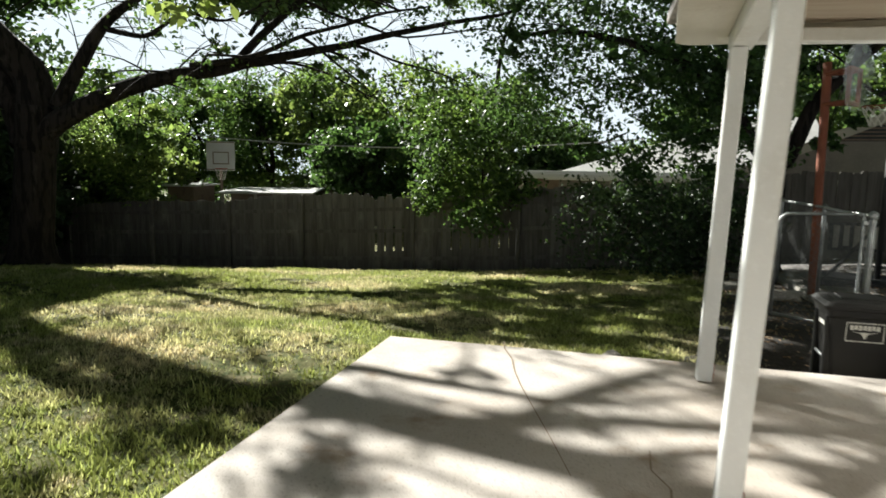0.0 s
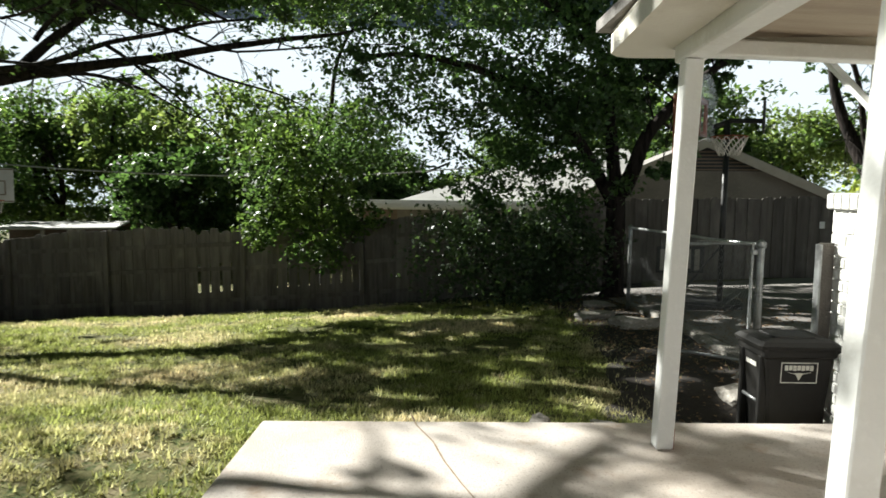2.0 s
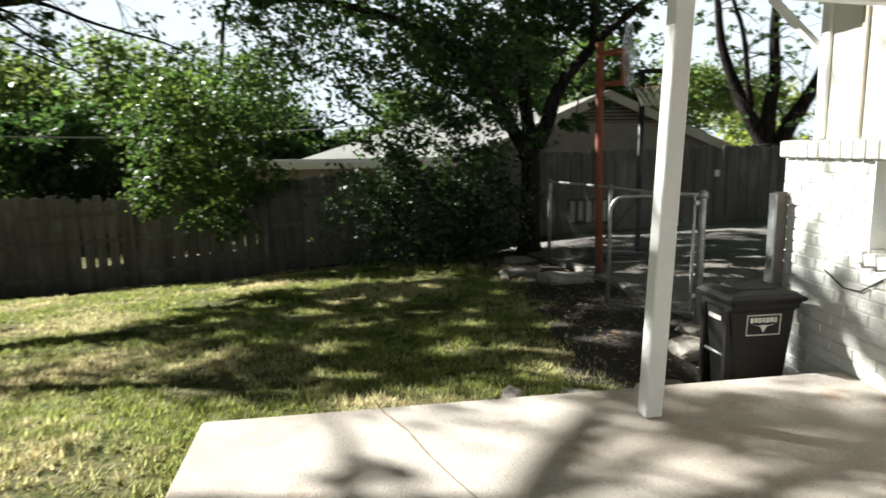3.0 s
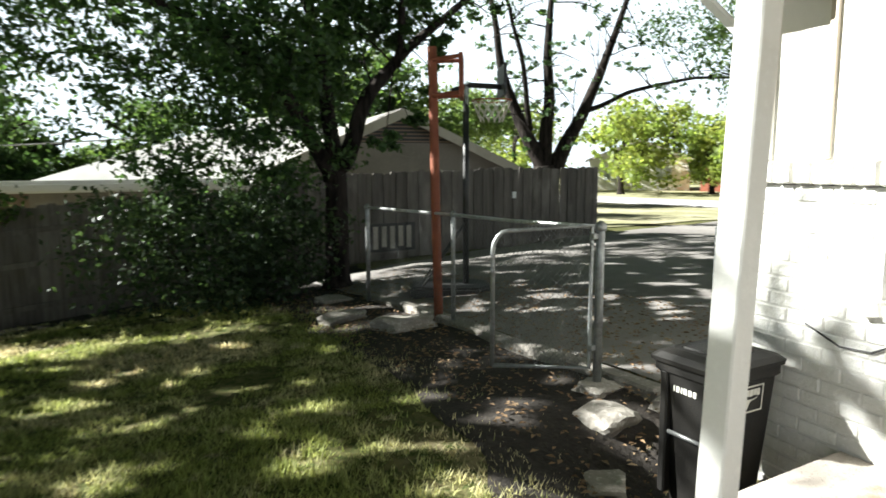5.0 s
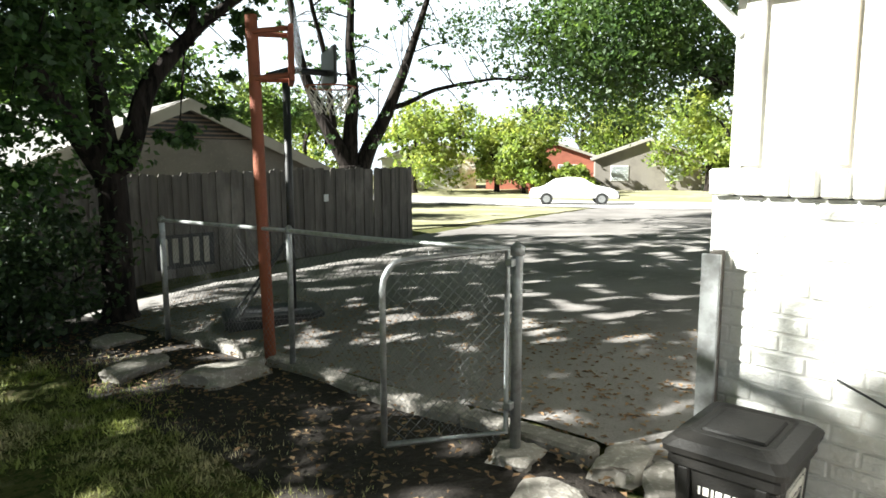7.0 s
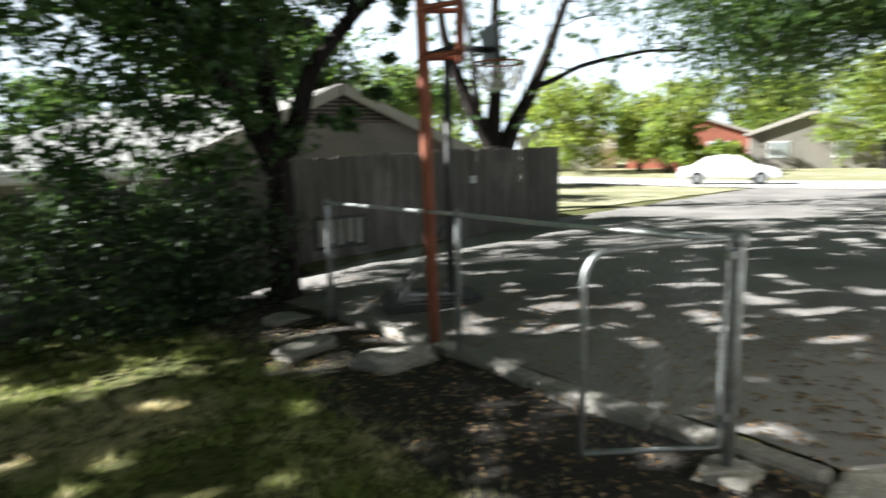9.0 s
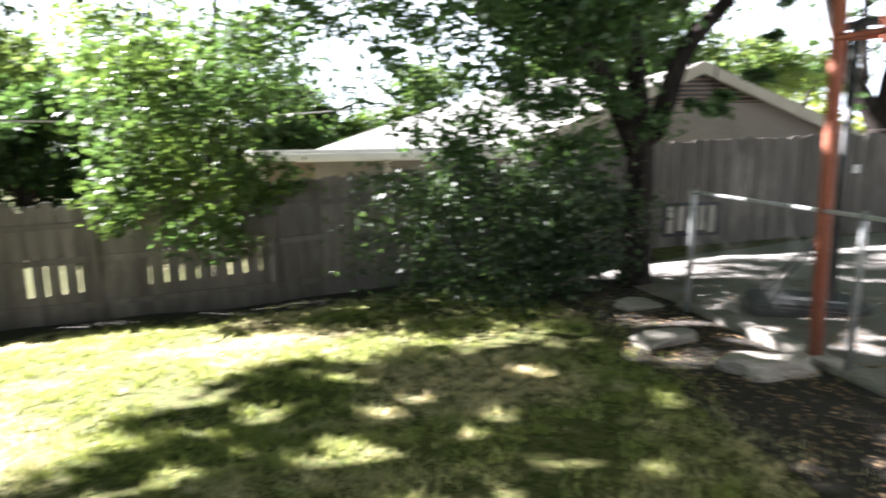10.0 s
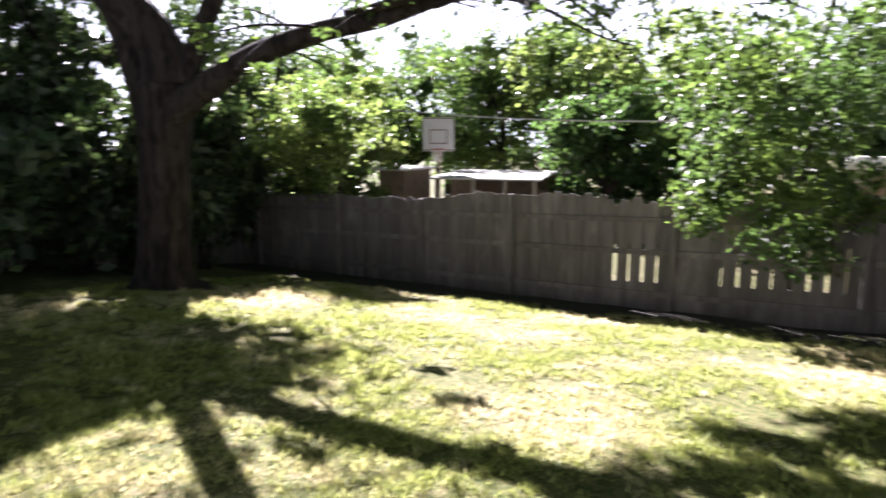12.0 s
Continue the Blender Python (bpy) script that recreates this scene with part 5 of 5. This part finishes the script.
# ---- neighbouring houses ----
def gable_house(name, m, w, d, eave, peak, base, wall_mat, roof_mat, label, windows=(), vent=False, category="house", over=0.35, hip=0.0):
    """Front gable at y = 0, ridge along y, cut back by hip at the far end; w across, d deep; windows are (x, z, width, height) on the front."""
    h = thing(name, m, label, category)
    bm = bmesh.new()
    out = [(-w / 2, base), (w / 2, base), (w / 2, eave), (0, peak), (-w / 2, eave)]
    f = [bm.verts.new((x, 0, z)) for x, z in out]
    b = [bm.verts.new((x, d - (hip if x == 0 else 0), z)) for x, z in out]
    bm.faces.new(f)
    bm.faces.new(b[::-1])
    for i in range(5):
        bm.faces.new((f[i], b[i], b[(i + 1) % 5], f[(i + 1) % 5]))
    part("wall", bm, wall_mat, h)
    k = (peak - eave) / (w / 2)
    for s in (-1, 1):
        bm = bmesh.new()
        xs = (0, s * (w / 2 + over))
        vs = [bm.verts.new((x, y, peak - k * abs(x) + dz)) for x in xs for y in (-over, d + over - (hip if x == 0 else 0)) for dz in (0.03, 0.15)]
        for q in ((0, 1, 3, 2), (4, 6, 7, 5), (0, 4, 5, 1), (2, 3, 7, 6), (0, 2, 6, 4), (1, 5, 7, 3)):
            bm.faces.new([vs[i] for i in q])
        roof = part("roof", bm, roof_mat, h)
        bm = bmesh.new()
        vs = [bm.verts.new((x, y, peak - k * abs(x) + dz)) for x in xs for y in (-over - 0.03, -over - 0.002) for dz in (-0.10, 0.13)]
        for q in ((0, 1, 3, 2), (4, 6, 7, 5), (0, 4, 5, 1), (2, 3, 7, 6), (0, 2, 6, 4), (1, 5, 7, 3)):
            bm.faces.new([vs[i] for i in q])
        part("barge_board", bm, M_TANTRIM, roof)
    for x, z, ww, hh in windows:
        win = part("window", box(x - ww / 2 - 0.06, x + ww / 2 + 0.06, -0.05, -0.004, z - hh / 2 - 0.06, z + hh / 2 + 0.06, bevel=0.01), M_WHITE, h)
        part("pane", box(x - ww / 2, x + ww / 2, -0.062, -0.052, z - hh / 2, z + hh / 2), M_GLASS, win)
    if vent:
        v = new("gable_vent")
        v.parent = h
        rows, vent_low = 6, eave + 0.52 * (peak - eave)
        for i in range(rows):
            z = vent_low + 0.02 + (peak - vent_low - 0.14) * i / rows
            half = (peak - z) / k - 0.16
            part("slat", box(-half, half, -0.05, -0.01, z, z + 0.035, pose(0, 0, 0)), M_VENT, v)
        part("vent_back", prism([(-1.6, 0), (1.6, 0), (0, 0.5)], 0, 0.001), M_BLACK, v).matrix_basis = Matrix.Translation((0, -0.004, vent_low)) @ pose(0, 0, 0, 90, 0, 0) @ Matrix.Diagonal((((peak - vent_low) / k - 0.10) / 1.6, (peak - vent_low - 0.06) / 0.5, 1, 1))
    return h


gable_house("neighbour_garage", Matrix.Translation((9.33, 17.0, 0)) @ pose(0, 0, 0, 0, 0, -18), 6.4, 8.0, 1.15, 2.58, gz(9.6, 17.0) - 0.3, M_TAN, M_SHINGLE, "tan neighbouring house with a louvred gable vent", vent=True)
gable_house("neighbour_house", Matrix.Translation((8.6, 20.9, 0)) @ pose(0, 0, 0, 0, 0, 80), 6.5, 6.6, 0.95, 2.55, gz(5, 21) - 0.3, M_TAN, M_WHITEROOF, "low tan neighbouring house, sun glare put in its pale roof colour", hip=5.6)
porch_n = thing("neighbour_porch", Matrix.Translation((1.9, 18.2, -0.2)) @ pose(0, 0, 0, 0, 0, -9), "flat pale patio roof on posts behind the fence", "porch")
part("roof", box(-1.6, 3.6, -0.4, 2.4, 1.14, 1.26, pose(0, 0, 0, -2, 0, 0), bevel=0.01), M_WHITEROOF, porch_n)
part("fascia", box(-1.6, 3.6, -0.46, -0.405, 1.06, 1.20, bevel=0.01), M_WHITEROOF, porch_n)
for x in (-1.4, 1.0, 3.4):
    part("post", box(x - 0.05, x + 0.05, -0.25, -0.15, gz(2, 18) - 0.1, 1.13), M_TANTRIM, porch_n)
part("back_wall", box(-1.6, 3.6, 2.3, 2.38, gz(2, 18) - 0.1, 1.16), M_VENT, porch_n)

shed = thing("carport", Matrix.Translation((-9.6, 24.2, -0.50)) @ pose(0, 0, 0, 0, 0, 10), "low open carport with a pale metal roof beyond the fence", "carport")
part("roof", box(-1.2, 2.3, -1.2, 2.4, 0.49, 0.55, pose(0, 0, 0, 0.5, 0, 0), bevel=0.01), M_WHITEROOF, shed)
for x in (-1.0, 0.2, 1.2, 2.1):
    part("post", box(x - 0.05, x + 0.05, -1.1, -1.0, gz(-8, 24) + 0.32, 0.49), M_TANTRIM, shed)
part("back_wall", box(-1.6, 2.6, 2.3, 2.4, gz(-8, 24) + 0.32, 0.48), M_VENT, shed)
sh2 = thing("shed", Matrix.Translation((-11.3, 22.6, 0)), "small dark shed with a pale flat roof beyond the fence", "shed")
part("wall", box(-1.0, 0.0, 0, 1.6, gz(-11, 22.6) - 0.1, 0.22), M_VENT, sh2)
part("roof", box(-1.15, 0.15, -0.2, 1.8, 0.225, 0.29, bevel=0.01), M_WHITEROOF, sh2)

gable_house("brick_house", Matrix.Translation((55.5, 30, 0)) @ pose(0, 0, 0, 0, 0, -62), 10, 9, 1.9, 3.6, gz(55, 28) - 0.2, M_REDBRICK, M_SHINGLE, "red brick house across the street", [(-2.6, 0.6, 1.4, 1.2), (2.4, 0.6, 1.6, 1.2)])
gable_house("pale_house", Matrix.Translation((58, 21, 0)) @ pose(0, 0, 0, 0, 0, -66), 9, 9, 1.8, 3.4, gz(57, 18) - 0.2, M_TAN, M_SHINGLE, "pale tan house across the street", [(-2.4, 0.5, 1.4, 1.2), (2.2, 0.5, 1.4, 1.2)])
gable_house("cream_house", Matrix.Translation((52, 40, 0)) @ pose(0, 0, 0, 0, 0, -55), 9, 9, 1.8, 3.6, gz(50, 38) - 0.2, M_SIDING, M_SHINGLE, "cream house half hidden by trees across the street", [(-2.4, 0.5, 1.4, 1.2), (2.2, 0.5, 1.4, 1.2)])


# ---- parked car ----
def parked_car(m):
    car = thing("car", m, "white saloon car parked on the street", "car")
    prof = [(-2.30, 0.35), (-2.32, 0.62), (-2.20, 0.84), (-1.50, 0.92), (-0.95, 1.34), (-0.2, 1.45), (0.45, 1.40), (1.10, 0.98), (2.05, 0.84), (2.28, 0.62), (2.30, 0.34)]
    bm = bmesh.new()
    left = [bm.verts.new((x, -0.86 + (0.16 if z > 1.2 else 0), z)) for x, z in prof]
    right = [bm.verts.new((x, 0.86 - (0.16 if z > 1.2 else 0), z)) for x, z in prof]
    for i in range(len(prof) - 1):
        bm.faces.new((left[i], left[i + 1], right[i + 1], right[i]))
    bm.faces.new((left[-1], left[0], right[0], right[-1]))
    bm.faces.new(left[::-1])
    bm.faces.new(right)
    bmesh.ops.bevel(bm, geom=list(bm.edges), offset=0.05, segments=2, affect="EDGES")
    part("body", bm, M_CARPAINT, car)
    for s in (-1, 1):
        for pts in ([(-1.30, 0.96), (-0.90, 1.28), (-0.22, 1.36), (-0.22, 0.96)], [(-0.14, 0.96), (-0.14, 1.36), (0.40, 1.32), (0.95, 0.98)]):
            bm = prism(pts, 0, 0.012)
            bm.transform(Matrix.Translation((0, s * 0.80, 0)) @ pose(0, 0, 0, 90 + s * 16, 0, 0) @ Matrix.Translation((0, -0.0, -0.006)))
            part("side_window", bm, M_BLACK, car)
        part("headlight", box(2.10, 2.30, s * 0.62 - 0.15, s * 0.62 + 0.15, 0.60, 0.74, bevel=0.02), M_GALV, car)
        part("tail_light", box(-2.335, -2.24, s * 0.66 - 0.13, s * 0.66 + 0.13, 0.62, 0.78, bevel=0.02), M_RED, car)
        for x in (-1.42, 1.42):
            w = new("wheel")
            w.parent = car
            w.matrix_basis = Matrix.Translation((x, s * 0.80, 0.32))
            part("tyre", tube([(0, -0.11, 0), (0, 0.11, 0)], 0.32, 20), M_TYRE, w)
            part("rim", tube([(0, -0.12, 0), (0, 0.12, 0)], 0.19, 16), M_GALV, w)
    part("bumper", box(2.24, 2.36, -0.78, 0.78, 0.34, 0.52, bevel=0.03), M_BLACK, car)
    return car


CAR = (33.5, 17.95)
parked_car(Matrix.Translation((CAR[0], CAR[1], gz(*CAR) + 0.05)) @ pose(0, 0, 0, 0, 0, -64))


# ---- overhead cable beyond the fence ----
def sag(a, b, drop, n=24):
    a, b = Vector(a), Vector(b)
    return [a.lerp(b, i / n) - Vector((0, 0, 4 * drop * (i / n) * (1 - i / n))) for i in range(n + 1)]


cable = part("overhead_cable", tube(sag((-17.0, 21.0, 2.9), (4.5, 22.4, 2.1), 0.75), 0.022, 5), M_CABLE)
tagged(cable, "pale sagging overhead cable strung past the trees", "cable")

# thin cable stapled along the painted brick, and chipped marks
wall_cable = part("wall_cable", tube([HOUSE @ Vector(p) for p in ((-0.010, -1.05, 0.62), (-0.012, -0.85, 0.50), (-0.010, -0.70, 0.49), (-0.012, -0.52, 0.56))], 0.005, 5), M_BLACK)
tagged(wall_cable, "short black cable on the painted brick wall", "cable")


# ---- grass blades and leaf litter ----
def in_slab(x, y):
    ax, ay = x + 0.37, y - 4.945
    left = 0.99 * ax - 0.139 * ay
    far = 0.139 * ax + 0.99 * ay
    return (left > -0.02) & (far < 0.02)


def blades(name, x0, x1, y0, y1, count, h, w, seed, keep):
    r = np.random.default_rng(seed)
    tufts = count // 30
    tx, ty = r.uniform(x0, x1, tufts), r.uniform(y0, y1, tufts)
    thick = np.sin(2.3 * tx + 1.1 * np.sin(1.7 * ty)) + np.sin(2.9 * ty + 1.3 * np.sin(1.9 * tx)) + r.normal(0, 0.9, tufts)
    tx, ty = tx[thick > -1.0], ty[thick > -1.0]
    k = r.integers(0, len(tx), count)
    wide = r.uniform(0.02, 0.07, len(tx))[k]
    x, y = tx[k] + r.normal(0, 1, count) * wide, ty[k] + r.normal(0, 1, count) * wide
    ok = keep(x, y)
    x, y = x[ok], y[ok]
    n = len(x)
    z = lawn_height(x, y) - 0.005
    a = r.uniform(0, 2 * math.pi, n)
    hh, ww = h * r.uniform(0.45, 1.35, n) * r.uniform(0.6, 1.5, len(tx))[k[ok]], w * r.uniform(0.6, 1.3, n)
    tilt = r.uniform(0.3, 1.4, n)
    dx, dy = np.cos(a), np.sin(a)
    base = np.stack([x, y, z], 1)
    side = np.stack([-dy * ww, dx * ww, 0 * x], 1)
    tip = base + np.stack([dx * hh * np.sin(tilt), dy * hh * np.sin(tilt), hh * np.cos(tilt)], 1)
    verts = np.stack([base - side, base + side, tip], 1).reshape(-1, 3)
    me = bpy.data.meshes.new(name)
    me.vertices.add(3 * n)
    me.vertices.foreach_set("co", verts.astype(np.float32).ravel())
    me.loops.add(3 * n)
    me.loops.foreach_set("vertex_index", np.arange(3 * n, dtype=np.int32))
    me.polygons.add(n)
    me.polygons.foreach_set("loop_start", np.arange(0, 3 * n, 3, dtype=np.int32))
    me.polygons.foreach_set("loop_total", np.full(n, 3, dtype=np.int32))
    me.update(calc_edges=True)
    me.materials.append(M_BLADE)
    ob = new(name, me)
    return tagged(ob, "short patchy lawn grass, green and straw", "grass", kind="stuff")


def on_lawn(x, y):
    edge = np.interp(y, [5.1, 6.4, 8.8, 10.6, 14.0], [2.2, 2.35, 3.0, 3.4, 3.9])
    ragged = np.random.default_rng(5).normal(0.15, 0.45, np.shape(x))
    return ~in_slab(x, y) & (x < edge + 0.2 * np.sin(5 * y) + ragged) & (y < 15.0 - 0.127 * (x + 1) + 0.3 * np.sin(3 * x))


blades("grass", -4.5, 4.0, 2.0, 9.5, 300000, 0.046, 0.007, 91, on_lawn)
blades("far_grass", -9.5, 4.0, 6.0, 14.8, 300000, 0.055, 0.011, 92, lambda x, y: on_lawn(x, y) & ((y > 9.5) | (x < -4.5)))


def litter(name, x0, x1, y0, y1, count, seed, keep):
    r = np.random.default_rng(seed)
    verts, faces = [], []
    for _ in range(count):
        x, y = r.uniform(x0, x1), r.uniform(y0, y1)
        if not keep(x, y):
            continue
        z, a, s, c = float(lawn_height(x, y)) + 0.050, r.uniform(0, 6.28), r.uniform(0.012, 0.034), r.uniform(0.004, 0.014)
        k = len(verts)
        for u, v, q in ((-1, 0, 0), (0, 0.55, c), (1, 0, 0.3 * c), (0, -0.55, c)):
            verts.append((x + s * (u * math.cos(a) - v * math.sin(a)), y + s * (u * math.sin(a) + v * math.cos(a)), z + q))
        faces.append((k, k + 1, k + 2, k + 3))
    ob = raw(name, verts, faces, M_LITTER)
    return tagged(ob, "scattered dry brown leaves on the ground", "leaves", kind="stuff")


litter("leaf_litter", 2.0, 6.5, 5.0, 12.5, 5200, 95, lambda x, y: x > np.interp(y, [5, 8.8, 12.5], [2.3, 3.0, 3.6]) and not (x > 3.2 and y < 5.3))


# ---- painted bricks of the house wall ----
def brick_mesh(name, length):
    bm = box(-length / 2, length / 2, -0.028, 0.028, 0, 0.0655, bevel=0.005)
    me = bpy.data.meshes.new(name)
    bm.to_mesh(me)
    bm.free()
    me.materials.append(M_BRICK)
    return me


PITCH, COURSE = 0.203, 0.0755
WHOLE, HALF = brick_mesh("brick", PITCH - 0.010), brick_mesh("half_brick", PITCH / 2 - 0.010)
rnd = random.Random(19)
z, row = LEDGE - COURSE, 0
while z > -0.45:
    s = -PITCH / 2 if row % 2 == 0 else -PITCH
    if row % 2:
        ob = new("brick", HALF)
        ob.parent = house
        ob.matrix_basis = Matrix.Translation((0.029, -PITCH / 4, z)) @ pose(0, 0, 0, 0, 0, 90)
    while s > -3.3:
        inside = WIN[0] - PITCH / 2 + 0.03 < s < WIN[1] + PITCH / 2 - 0.03 and z > WIN[2] - 0.09
        if not inside and (z > -0.02 or s > -0.9):
            ob = new("brick", WHOLE)
            ob.parent = house
            ob.matrix_basis = Matrix.Translation((0.028 + rnd.uniform(-0.003, 0.003), s, z)) @ pose(0, 0, 0, 0, rnd.uniform(-0.4, 0.4), 90 + rnd.uniform(-0.5, 0.5))
        s -= PITCH
    z -= COURSE
    row += 1
# sill of bricks on edge under the window, and the rowlock ledge along the top of the brickwork
for i in range(12):
    ob = new("sill_brick", HALF)
    ob.parent = house
    ob.matrix_basis = Matrix.Translation((0.02, WIN[1] + 0.01 - 0.105 * i, WIN[2] - 0.06)) @ pose(0, 0, 0, 0, 12, 90) @ Matrix.Diagonal((1, 2.4, 1.05, 1))
for i in range(26):
    ob = new("ledge_brick", HALF)
    ob.parent = house
    ob.matrix_basis = Matrix.Translation((0.075, -0.05 - 0.105 * i, LEDGE + 0.006)) @ pose(0, 0, 0, 0, 2 + rnd.uniform(-0.6, 0.6), 90) @ Matrix.Diagonal((1, 4.2, 1.65, 1))
# bricks at the end of the side wall, above the ledge
z = LEDGE + 0.125
while z < 2.6:
    ob = new("end_brick", HALF)
    ob.parent = house
    ob.matrix_basis = Matrix.Translation((0.515, 0.09, z)) @ pose(0, 0, 0, 0, 0, 90) @ Matrix.Diagonal((1.25, 1.0, 1, 1))
    z += COURSE
